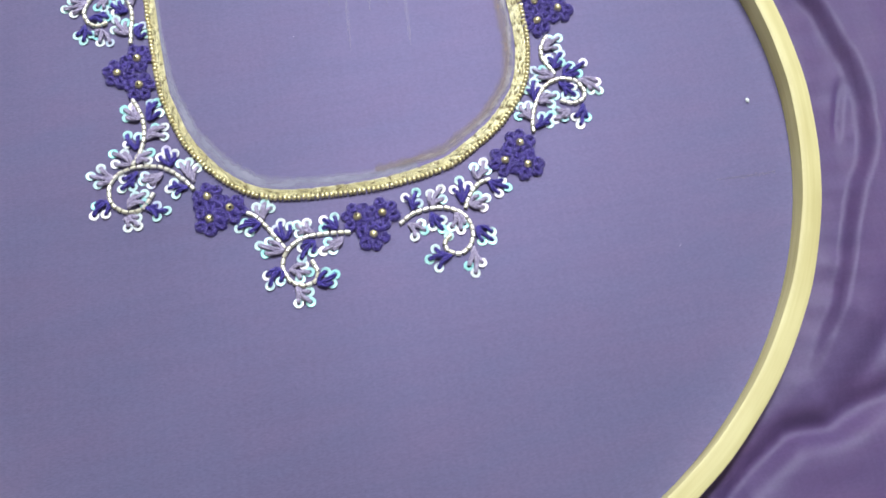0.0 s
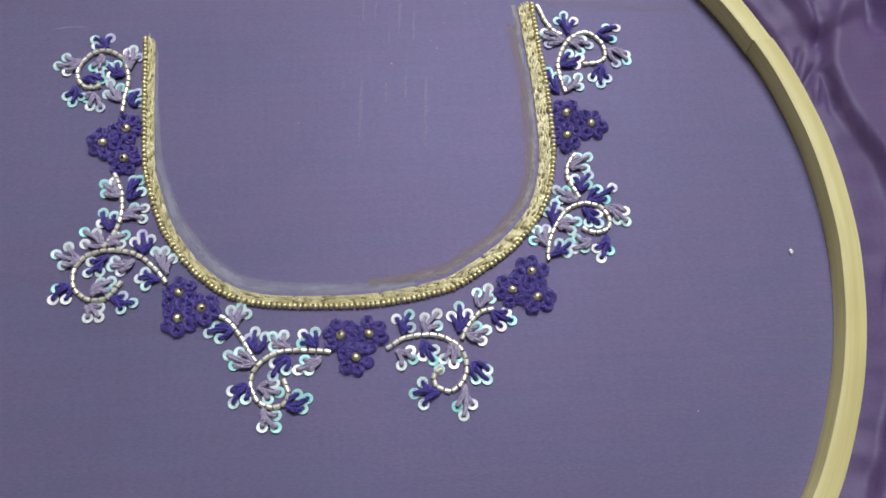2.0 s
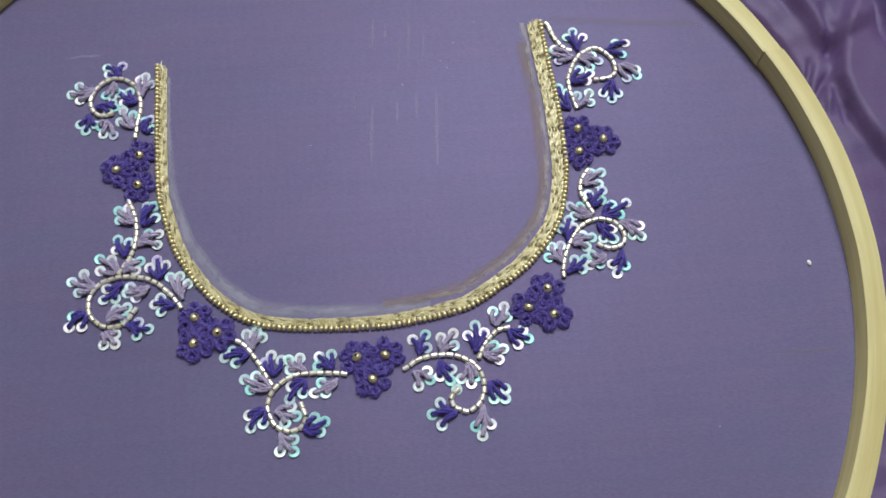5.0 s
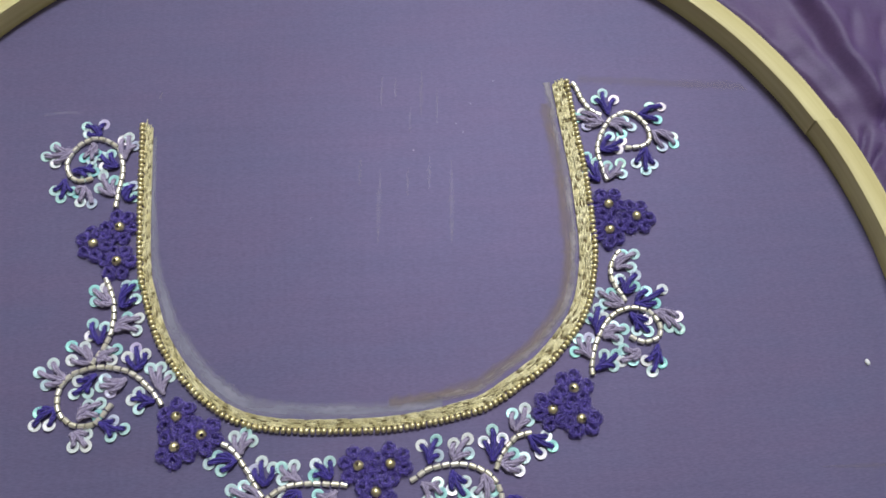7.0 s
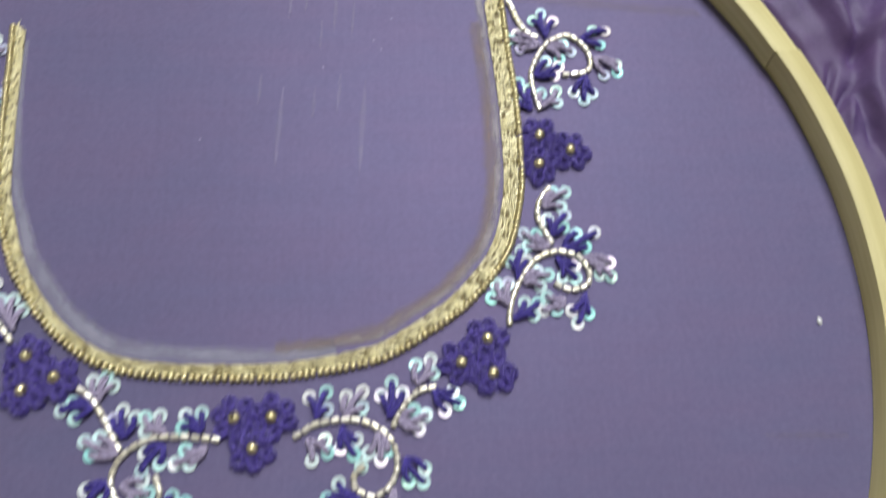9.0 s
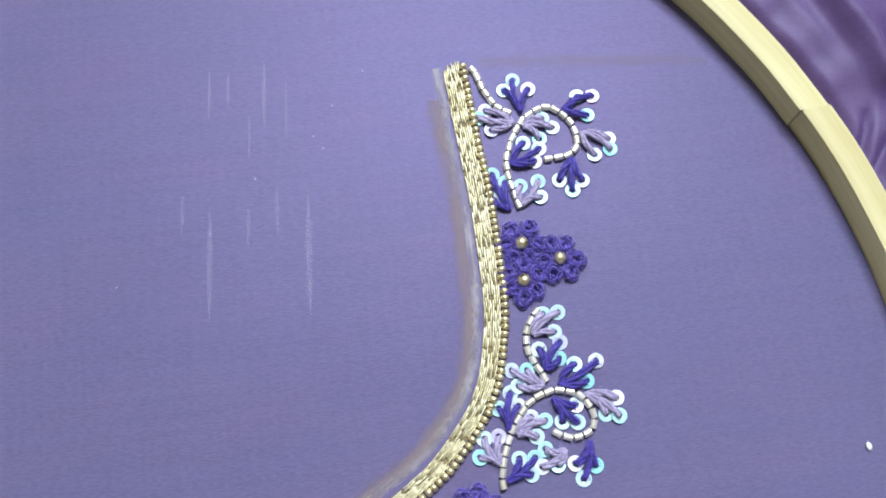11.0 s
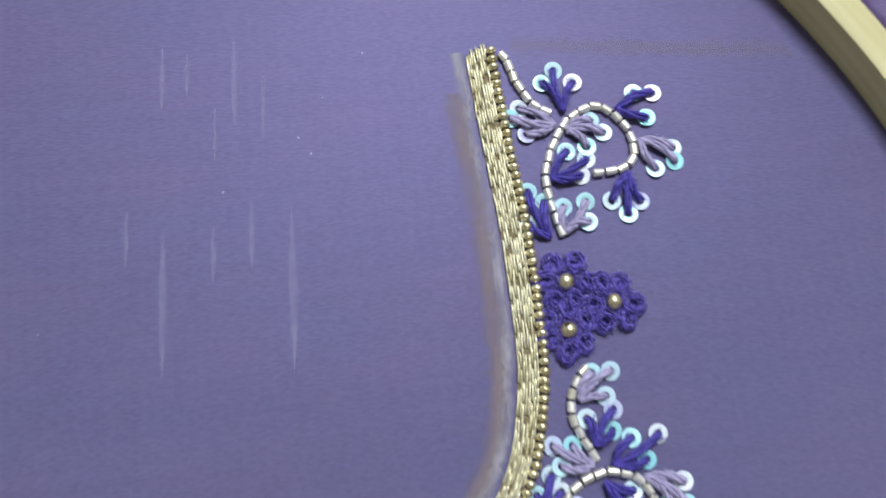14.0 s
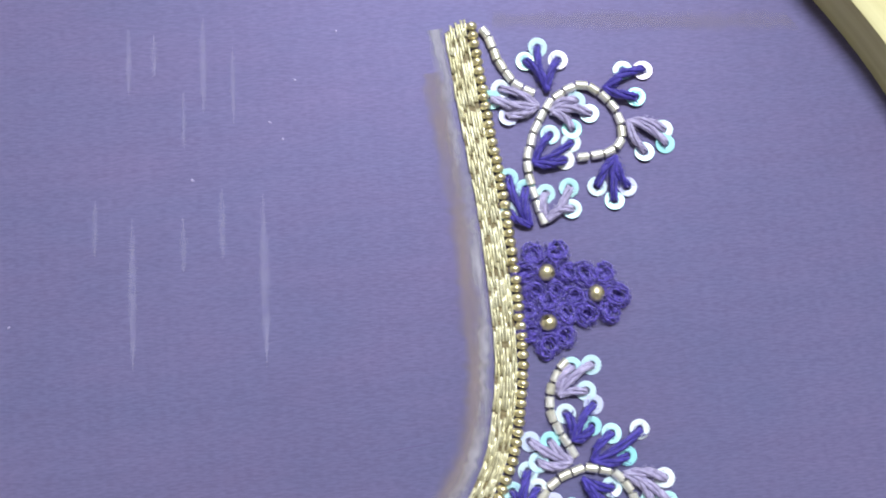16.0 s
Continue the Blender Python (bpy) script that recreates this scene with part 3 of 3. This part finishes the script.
CLUSTERS = [
    [(-86.0, 59.3), (-94.5, 53.7), (-86.0, 46.6)],
    [(-62.8, -8.0), (-54.6, -14.3), (-62.9, -17.7)],
    [(-5.1, -26.7), (5.0, -26.6), (0.2, -35.0)],
    [(65.5, -5.9), (57.9, -12.5), (66.8, -15.9)],
    [(85.5, 59.4), (94.8, 54.3), (84.6, 49.6)],
]
NECK = [(-81.2, 101.2), (-80.4, 80.5), (-79.5, 60.2), (-78.1, 42.5), (-76.1, 34.5), (-72.0, 21.3), (-68.2, 13.7), (-63.3, 6.3), (-58.5, 0.5), (-53.2, -4.5), (-45.4, -9.8), (-35.2, -13.2), (-21.9, -14.9), (-9.2, -15.5), (3.2, -15.7), (11.1, -15.2), (17.8, -14.5), (24.2, -13.4), (31.4, -11.9), (36.9, -10.4), (42.3, -7.6), (47.2, -4.4), (53.1, -0.9), (59.9, 4.2), (65.4, 10.0), (70.4, 16.1), (74.1, 22.8), (76.4, 29.7), (78.5, 40.0), (79.2, 48.9), (79.3, 61.2), (79.0, 73.7), (78.2, 85.1), (77.3, 96.6), (76.4, 112.2)]


# ---- the pieces of the embroidery, each built once ----
def sequin_mesh(seed):
    rnd = random.Random(seed)
    bm = bmesh.new()
    rings = []
    cup = rnd.uniform(0.06, 0.2) * MM
    for r, z in ((0.68, 0.0), (1.0, 0.3), (1.5, 0.8), (1.95, 1.0), (2.03, 0.93), (1.95, 0.85), (0.72, -0.12)):
        rings.append([bm.verts.new((r * MM * math.cos(a), r * MM * math.sin(a), z * cup + (0.06 * MM * math.sin(2 * a + seed) if r > 1 else 0))) for a in (k * math.tau / 22 for k in range(22))])
    for i in range(7):
        a, b = rings[i], rings[(i + 1) % 7]
        for k in range(22):
            bm.faces.new((a[k], b[k], b[(k + 1) % 22], a[(k + 1) % 22]))
    return mesh_of("sequin", bm, SEQUIN)


def stitch_mesh(seed, mat):
    """One fat stitch of plied thread, 5 mm long, rising from the cloth and diving into its sequin."""
    rnd = random.Random(seed)
    bm = bmesh.new()
    bow = rnd.uniform(-0.8, 0.8)
    for ply in range(3):
        pts = []
        for i in range(17):
            t = i / 16
            a = ply * math.tau / 3 + t * (2.6 + seed % 3) + seed
            fat = 0.42 * (0.6 + 0.4 * math.sin(math.pi / 2 * min(1, t * 1.6 + 0.1)))
            pts.append((5 * t * MM, (bow * math.sin(math.pi * t) + fat * math.cos(a)) * MM, (0.35 + 0.75 * math.sin(math.pi * min(1, 0.15 + t * 0.70)) + fat * 0.8 * math.sin(a)) * MM))
        tube(bm, pts, lambda t: (0.30 + 0.09 * math.sin(math.pi * t) + 0.05 * math.sin(23 * t + ply)) * MM, 6)
    for k in range(26):
        t, b = rnd.uniform(0.05, 0.95), rnd.uniform(0, math.tau)
        x, y, z = 5 * t, bow * math.sin(math.pi * t) + 0.6 * math.cos(b), 0.5 + 0.7 * math.sin(math.pi * min(1, 0.15 + t * 0.7)) + 0.4 * abs(math.sin(b))
        tube(bm, [(x * MM, y * MM, z * MM), ((x + 0.3) * MM, (y + 0.3 * math.cos(b)) * MM, (z + 0.12) * MM), ((x + rnd.uniform(0.3, 0.8)) * MM, (y + 0.6 * math.cos(b + 0.4)) * MM, (z + 0.05) * MM)], 0.04 * MM, 3)
    return mesh_of("stitch", bm, mat)


def petal_mesh(seed):
    """One looped petal: fine strands wound loosely into a raised ring with an open eye and stray fibres."""
    rnd = random.Random(seed)
    bm = bmesh.new()
    for strand in range(7):
        pts = []
        wide, tall = 0.80 + 0.21 * strand, (0.5, 0.9, 1.2, 1.35, 1.2, 0.9, 0.5)[strand]
        push, lean = rnd.uniform(0, math.tau), rnd.uniform(-0.35, 0.35)
        for i in range(31):
            t = i / 30
            a = t * math.tau * 1.25 + strand * 2.1 + seed
            r = wide + 0.30 * math.sin(a * 2 + push) + rnd.uniform(-0.17, 0.17)
            pts.append((r * 1.08 * MM * math.cos(a), r * 0.96 * MM * math.sin(a), (0.3 + tall * (0.8 + lean * math.sin(a + push)) + rnd.uniform(-0.22, 0.22)) * MM))
        tube(bm, pts, lambda t: (0.16 + 0.05 * math.sin(31 * t + strand)) * MM, 5)
    for k in range(140):
        a = rnd.uniform(0, math.tau)
        r = rnd.uniform(1.2, 2.3)
        x, y, z = r * math.cos(a), 0.95 * r * math.sin(a), rnd.uniform(0.3, 1.5)
        b = a + rnd.uniform(-1.6, 1.6)
        tube(bm, [(x * MM, y * MM, z * MM), ((x + 0.4 * math.cos(b)) * MM, (y + 0.4 * math.sin(b)) * MM, (z + 0.25) * MM), ((x + 0.75 * math.cos(b + 0.6)) * MM, (y + 0.75 * math.sin(b + 0.6)) * MM, (z + rnd.uniform(-0.2, 0.5)) * MM)], 0.045 * MM, 3)
    return mesh_of("petal", bm, PURPLE)


def bugle_mesh(seed):
    r, h = 0.93 * MM, 1.2 * MM
    bm = spun([(0.3 * MM, -h), (r * 0.86, -h), (r, -h * 0.9), (r, h * 0.9), (r * 0.86, h), (0.3 * MM, h)], 12, 0.03, seed)
    return mesh_of("bugle_bead", bm, SILVER, True, 40)


def round_bead_mesh(radius, hole, squash, name, seed, blunt=1.0):
    prof = [(hole * MM, -math.sqrt(max(0, 1 - (hole / radius) ** 2)) * radius * squash * MM)]
    for k in range(1, 8):
        a = -math.pi / 2 + math.pi * k / 8
        prof.append((max(hole, radius * math.cos(a) ** blunt) * MM, radius * squash * math.sin(a) * MM))
    prof.append((hole * MM, -prof[0][1]))
    return mesh_of(name, spun(prof, 14, 0.02, seed), BRASS, True, 50)


def link_mesh(seed):
    """One link of chain stitch: four thin strands of metal thread side by side, each bent down at its ends."""
    rnd = random.Random(seed)
    bm = bmesh.new()
    for y in (-0.88, -0.30, 0.28, 0.86):
        shift = rnd.uniform(-1.6, 1.6)
        e0, e1, lift = shift - rnd.uniform(1.7, 1.9), shift + rnd.uniform(1.7, 1.9), rnd.uniform(0.38, 0.54)
        slant = rnd.uniform(-0.07, 0.07)
        pts = [(e0, y - slant, 0.16), (e0 + 0.14, y - slant, lift - 0.08), (shift - 0.6, y - slant * 0.4, lift), (shift + 0.6, y + slant * 0.4, lift + rnd.uniform(0.0, 0.08)), (e1 - 0.14, y + slant, lift - 0.08), (e1, y + slant, 0.16)]
        tube(bm, [(px * MM, py * MM, pz * MM) for px, py, pz in pts], rnd.uniform(0.22, 0.27) * MM, 8, flat=0.95)
    return mesh_of("chain_link", bm, ZARI)


SEQUINS = [sequin_mesh(s) for s in range(5)]
DARK_STITCH = [stitch_mesh(s, VIOLET) for s in range(5)]
PALE_STITCH = [stitch_mesh(s + 20, LILAC) for s in range(5)]
PETALS = [petal_mesh(s) for s in range(6)]
BUGLES = [bugle_mesh(s) for s in range(4)]
CENTRES = [round_bead_mesh(1.75, 0.62, 0.88, "gold_bead", s) for s in range(2)]
BORDER_BEADS = [round_bead_mesh(1.15, 0.32, 0.74, "border_bead", s + 5, 0.7) for s in range(3)]
LINKS = [link_mesh(s) for s in range(10)]


def turned(x, y, z, yaw, rx=0.0, ry=0.0, scale=(1, 1, 1)):
    return pose(x, y, z, 0, 0, yaw) @ pose(0, 0, 0, rx, ry, 0) @ Matrix.Diagonal((*scale, 1))


def sprig(x, y, dark, first, second, third, rnd):
    """Three stitches from one root, each given by its direction in degrees and its length in millimetres."""
    label = "three deep violet thread stitches, each tipped with an iridescent sequin" if dark else "three pale lilac grey stitches, each tipped with an iridescent sequin"
    ob = thing("leaf_sprig", x * MM, y * MM, 0.0, label, "embroidered sprig", "sequin sprigs round the neckline")
    for k, (a, n) in zip((-1, 0, 1), (first, second, third)):
        c, s = math.cos(radians(a)), math.sin(radians(a))
        fat = rnd.uniform(1.05, 1.3)
        part("stitch", rnd.choice(DARK_STITCH if dark else PALE_STITCH), ob, turned(0, 0, 0.0001 * (k + 1), a, scale=((n + 0.35) / 5, fat, fat)))
        part("sequin", rnd.choice(SEQUINS), ob, turned((n + 0.15) * c * MM, (n + 0.15) * s * MM, (0.28 + 0.12 * (k + 1)) * MM, a, rnd.uniform(-7, 7), rnd.uniform(-9, 5)))
    return ob


def vine(points, rnd):
    pts = spline(points, 2.75 * MM)
    ob = thing("bead_vine", pts[0].x, pts[0].y, 0.0, "curling line of silvery bugle beads sewn on the silk", "bead trim", "curling bead lines")
    bm = bmesh.new()
    tube(bm, [p - pts[0] + Vector((0, 0, 0.45 * MM)) for p in spline(points, 1.0 * MM)], 0.2 * MM, 5)
    part("thread", mesh_of("vine_thread", bm, PALE_THREAD), ob)
    for p, q in zip(pts, pts[1:]):
        mid = (p + q) / 2 - pts[0]
        long = min(1.1, (q - p).length / (2.75 * MM)) * rnd.uniform(0.9, 1.02)
        part("bugle_bead", rnd.choice(BUGLES), ob, turned(mid.x + rnd.uniform(-0.1, 0.1) * MM, mid.y + rnd.uniform(-0.1, 0.1) * MM, 0.85 * MM, along(p, q) + rnd.uniform(-6, 6), rnd.uniform(0, 45), rnd.uniform(-4, 4), (long, 1, 1)))


def cluster(points, rnd):
    cx, cy = sum(p[0] for p in points) / 3, sum(p[1] for p in points) / 3
    ob = thing("flower_cluster", cx * MM, cy * MM, 0.0, "three deep violet looped-thread flowers with gold bead centres", "embroidered flower", "flower clusters round the neckline")
    for x, y in points:
        bm = bmesh.new()
        rim = []
        for k in range(26):
            a = k * math.tau / 26
            r = 5.0 + 0.5 * math.cos(6 * a) + rnd.uniform(-0.25, 0.25)
            rim.append(bm.verts.new(((x - cx + r * math.cos(a)) * MM, (y - cy + r * math.sin(a)) * MM, 0.15 * MM)))
        top = bm.verts.new(((x - cx) * MM, (y - cy) * MM, 1.1 * MM))
        for k in range(26):
            bm.faces.new((rim[k], rim[(k + 1) % 26], top))
        flower = part("flower", mesh_of("flower_base", bm, PURPLE), ob)
        first = rnd.uniform(0, 60)
        for k in range(6):
            a = first + 60 * k + rnd.uniform(-7, 7)
            r = rnd.uniform(3.9, 4.5)
            size = rnd.uniform(0.98, 1.2)
            part("petal", rnd.choice(PETALS), flower, turned((x - cx + r * math.cos(radians(a))) * MM, (y - cy + r * math.sin(radians(a))) * MM, rnd.uniform(0, 0.2) * MM, a + rnd.uniform(-20, 20), rnd.uniform(-8, 8), rnd.uniform(2, 14), (size, size, size)))
        for k in range(4):
            a = first + 90 * k + rnd.uniform(-25, 25)
            r, size = rnd.uniform(1.9, 2.4), rnd.uniform(0.5, 0.66)
            part("petal", rnd.choice(PETALS), flower, turned((x - cx + r * math.cos(radians(a))) * MM, (y - cy + r * math.sin(radians(a))) * MM, rnd.uniform(0.3, 0.7) * MM, a, rnd.uniform(-12, 12), rnd.uniform(0, 20), (size, size, size)))
        part("gold_bead", rnd.choice(CENTRES), flower, turned((x - cx) * MM, (y - cy) * MM, 2.0 * MM, rnd.uniform(0, 360), 0, rnd.uniform(-75, -30)), label="round antique gold bead")


def offset(pts, d, d_end=None):
    """Shifts a line sideways by d, easing to d_end over its last part."""
    out = []
    for i, p in enumerate(pts):
        a, b = pts[max(i - 1, 0)], pts[min(i + 1, len(pts) - 1)]
        f = min(1.0, max(0.0, (i / len(pts) - 0.62) / 0.2))
        out.append(p + (b - a).normalized().cross(Vector((0, 0, 1))) * (d if d_end is None else d + (d_end - d) * f))
    return out


def shifted(pts, share):
    """The line within the gold band: share 0 on its beaded edge, 1 on its inner edge; the band widens along the neckline."""
    out = []
    for i, p in enumerate(pts):
        a, b = pts[max(i - 1, 0)], pts[min(i + 1, len(pts) - 1)]
        out.append(p - (b - a).normalized().cross(Vector((0, 0, 1))) * (0.9 * MM + share * band_width(i / (len(pts) - 1))))
    return out


def band_width(f):
    g = min(1.0, max(0.0, (f - 0.34) / 0.54))
    return (3.0 + 1.9 * g * g * (3 - 2 * g)) * MM


def border(rnd):
    ob = thing("neckline_border", 0.0, -0.0155, 0.0, "U-shaped gold chain-stitch neckline border edged with gold beads", "embroidered border")
    here = Vector((0, -0.0155, 0))
    line = spline(NECK, 0.5 * MM)
    bm = bmesh.new()
    inner, outer = shifted(line, 0.96)[4:-5], shifted(line, 0.04)[4:-5]
    rails = [(bm.verts.new(p - here + Vector((0, 0, 0.25 * MM))), bm.verts.new(q - here + Vector((0, 0, 0.25 * MM)))) for p, q in zip(inner, outer)]
    for (a, b), (c, d) in zip(rails, rails[1:]):
        bm.faces.new((a, b, d, c))
    part("backing_thread", mesh_of("backing_thread", bm, GILT), ob)
    for p, q in zip(*(lambda s: (s, s[1:]))(spline(NECK, 1.88 * MM))):
        mid = (p + q) / 2 - here
        part("border_bead", rnd.choice(BORDER_BEADS), ob, turned(mid.x + rnd.uniform(-0.12, 0.12) * MM, mid.y + rnd.uniform(-0.12, 0.12) * MM, 1.0 * MM, along(p, q) + rnd.uniform(-9, 9), rnd.uniform(0, 360), rnd.uniform(-5, 5)))
    for row, share in enumerate((0.26, 0.75)):
        steps = spline([(p.x / MM, p.y / MM) for p in shifted(spline(NECK, 9 * MM), share)], 1.72 * MM)
        for i in range(1 + row, len(steps) - 1, 2):
            p, q = steps[i - 1], steps[i + 1]
            mid = steps[i] - here
            part("chain_link", rnd.choice(LINKS), ob, turned(mid.x, mid.y + rnd.uniform(-0.08, 0.08) * MM, 0.25 * MM, along(p, q) + rnd.uniform(-1.5, 1.5), rnd.uniform(-4, 4), 0, (rnd.uniform(0.95, 1.05), rnd.uniform(0.96, 1.04) * band_width(i / len(steps)) / (4.9 * MM), rnd.uniform(0.9, 1.1))))


def marks(rnd):
    """Tracing chalk and rubbed streaks on the silk."""
    bead_line = spline(NECK, 1.5 * MM)
    n = len(bead_line)
    bm = bmesh.new()
    uv = bm.loops.layers.uv.verify()
    rails = []
    for i in range(int(n * 0.02), int(n * 0.56)):
        a, b = bead_line[i - 1], bead_line[i + 1]
        side = (b - a).normalized().cross(Vector((0, 0, -1)))
        wide = (2.4 + 4.4 * min(1.0, max(0.0, (i / n - 0.08) / 0.18)) - 1.2 * max(0.0, (i / n - 0.38) / 0.18)) * rnd.uniform(0.93, 1.07)
        near = 3.0 + 0.9 * max(0.0, (i / n - 0.30) / 0.26)
        rails.append((bm.verts.new(bead_line[i] + side * near * MM + Vector((0, 0, 0.12 * MM))), bm.verts.new(bead_line[i] + side * (near + wide) * MM + Vector((0, 0, 0.12 * MM))), i * 1.5 * MM))
    for a, b in zip(rails, rails[1:]):
        f = bm.faces.new((a[0], b[0], b[1], a[1]))
        for loop, c in zip(f.loops, ((a[2], 0), (b[2], 0), (b[2], 1), (a[2], 1))):
            loop[uv].uv = c
    tagged(new("chalk_line", mesh_of("chalk_line", bm, SMUDGE)), "smudged white chalk tracing line beside the gold border", "chalk mark", kind="stuff")
    for name, pts, width, mat, label in (
            ("chalk_line", offset(bead_line, -7.6 * MM, -7.4 * MM)[int(n * 0.53):], 4.0, CHALK, "narrow white chalk tracing line beside the gold border"),
            ("brown_line", offset(bead_line, -8.6 * MM, -9.6 * MM)[int(n * 0.50):int(n * 0.975)], 5.0, BROWN, "faint brown tracing line beside the gold border")):
        bm = bmesh.new()
        ribbon(bm, pts, width * MM, 0.12 * MM if mat is not BROWN else 0.2 * MM, rnd)
        tagged(new(name, mesh_of(name, bm, mat)), label, "chalk mark", kind="stuff")
    bm = bmesh.new()
    ribbon(bm, spline([(81, 112.6), (110, 109.8), (150, 106)], 2 * MM), 4.2 * MM, 0.12 * MM, rnd)
    tagged(new("shoulder_line", mesh_of("shoulder_line", bm, FAINT)), "faint brown tracing line running to the hoop", "chalk mark", kind="stuff")
    for points, width, mat, label in (
            ([(-119, 106.2), (-112, 107.4), (-104, 107.0)], 2.0, STREAK, "faint pale chalk mark on the silk"),
            ([(-75.4, 114.6), (-75.7, 111.0)], 1.5, STREAK, "faint pale chalk mark on the silk"),
            ([(141.5, -35.1), (157, -35.6), (172.5, -35.7)], 2.0, FAINT, "faint brown stain line near the hoop")):
        bm = bmesh.new()
        ribbon(bm, spline(points, 1.0 * MM), width * MM, 0.1 * MM, rnd, True)
        tagged(new("tracing_mark", mesh_of("tracing_mark", bm, mat)), label, "chalk mark")
    for x, y in ((48.8, 113.4), (33.7, 95.7), (17.4, 85.4), (39.5, 104.0), (-20.0, 60.0), (36.0, 92.0), (120.0, -60.0)):
        bm = bmesh.new()
        bmesh.ops.create_icosphere(bm, subdivisions=1, radius=1.0)
        bmesh.ops.scale(bm, vec=(rnd.uniform(0.15, 0.3) * MM, rnd.uniform(0.2, 0.4) * MM, 0.12 * MM), verts=bm.verts[:])
        tagged(new("lint_fleck", mesh_of("lint_fleck", bm, LILAC)), "tiny pale lint fleck on the silk", "lint", "lint flecks").matrix_world = turned(x * MM, y * MM, 0.1 * MM, rnd.uniform(0, 180))
    for x, y, long, width in ((5, 79, 30, 1.5), (31, 81, 34, 1.7), (23, 83, 14, 1.3), (22, 119, 20, 1.3), (12, 116, 9, 1.2), (15, 78, 11, 1.2), (-2, 83, 11, 1.1), (7, 118, 14, 1.1), (27.5, 112, 16, 0.9), (17, 104, 12, 0.8)):
        bm = bmesh.new()
        ribbon(bm, spline([(x, y), (x - long * 0.03, y - long / 2), (x - long * 0.06, y - long)], 1.5 * MM), 1.35 * width * MM, 0.1 * MM, rnd, True)
        tagged(new("chalk_streak", mesh_of("chalk_streak", bm, STREAK)), "thin white chalk streak rubbed on the silk", "chalk mark", "chalk streaks")


def slubs():
    """Thick dark weft threads that show singly in the weave."""
    for points in ([(-65.5, 32.6), (-60, 33.6), (-52.5, 34.2)], [(-103.5, 39.8), (-99, 40.4), (-94.5, 41.0)], [(47, 27.6), (56, 28.6), (64, 29.0)]):
        bm = bmesh.new()
        tube(bm, [p + Vector((0, 0, -0.02 * MM)) for p in spline(points, 1.0 * MM)], lambda t: 0.085 * MM * math.sin(math.pi * (0.05 + 0.9 * t)), 4, flat=0.6)
        tagged(new("slub_thread", mesh_of("slub_thread", bm, LOOSE)), "single dark slub thread in the stretched silk", "thread", "slub threads")


border(random.Random(3))
slubs()
for place, rows in SPRIGS.items():
    rnd = random.Random(len(rows) + len(place))
    for row in rows:
        sprig(*row, rnd)
for n, points in enumerate(line for lines in VINES.values() for line in lines):
    vine(points, random.Random(40 + n))
for n, points in enumerate(CLUSTERS):
    cluster(points, random.Random(70 + n))
marks(random.Random(9))
bm = bmesh.new()
bmesh.ops.create_uvsphere(bm, u_segments=12, v_segments=8, radius=1.0)
bmesh.ops.scale(bm, vec=(0.75 * MM, 1.15 * MM, 0.5 * MM), verts=bm.verts[:])
speck = new("loose_bead", mesh_of("loose_bead", bm, SEQUIN))
speck.matrix_world = turned(0.1649, -0.0022, 0.00045, 10)
tagged(speck, "single tiny white bead lying on the silk", "bead")
spare = new("loose_sequin", SEQUINS[2])
spare.matrix_world = turned(0.0295, -0.0405, 0.0003, 40, 6, -5)
tagged(spare, "single pale aqua sequin lying on the silk beside a bead line", "sequin")
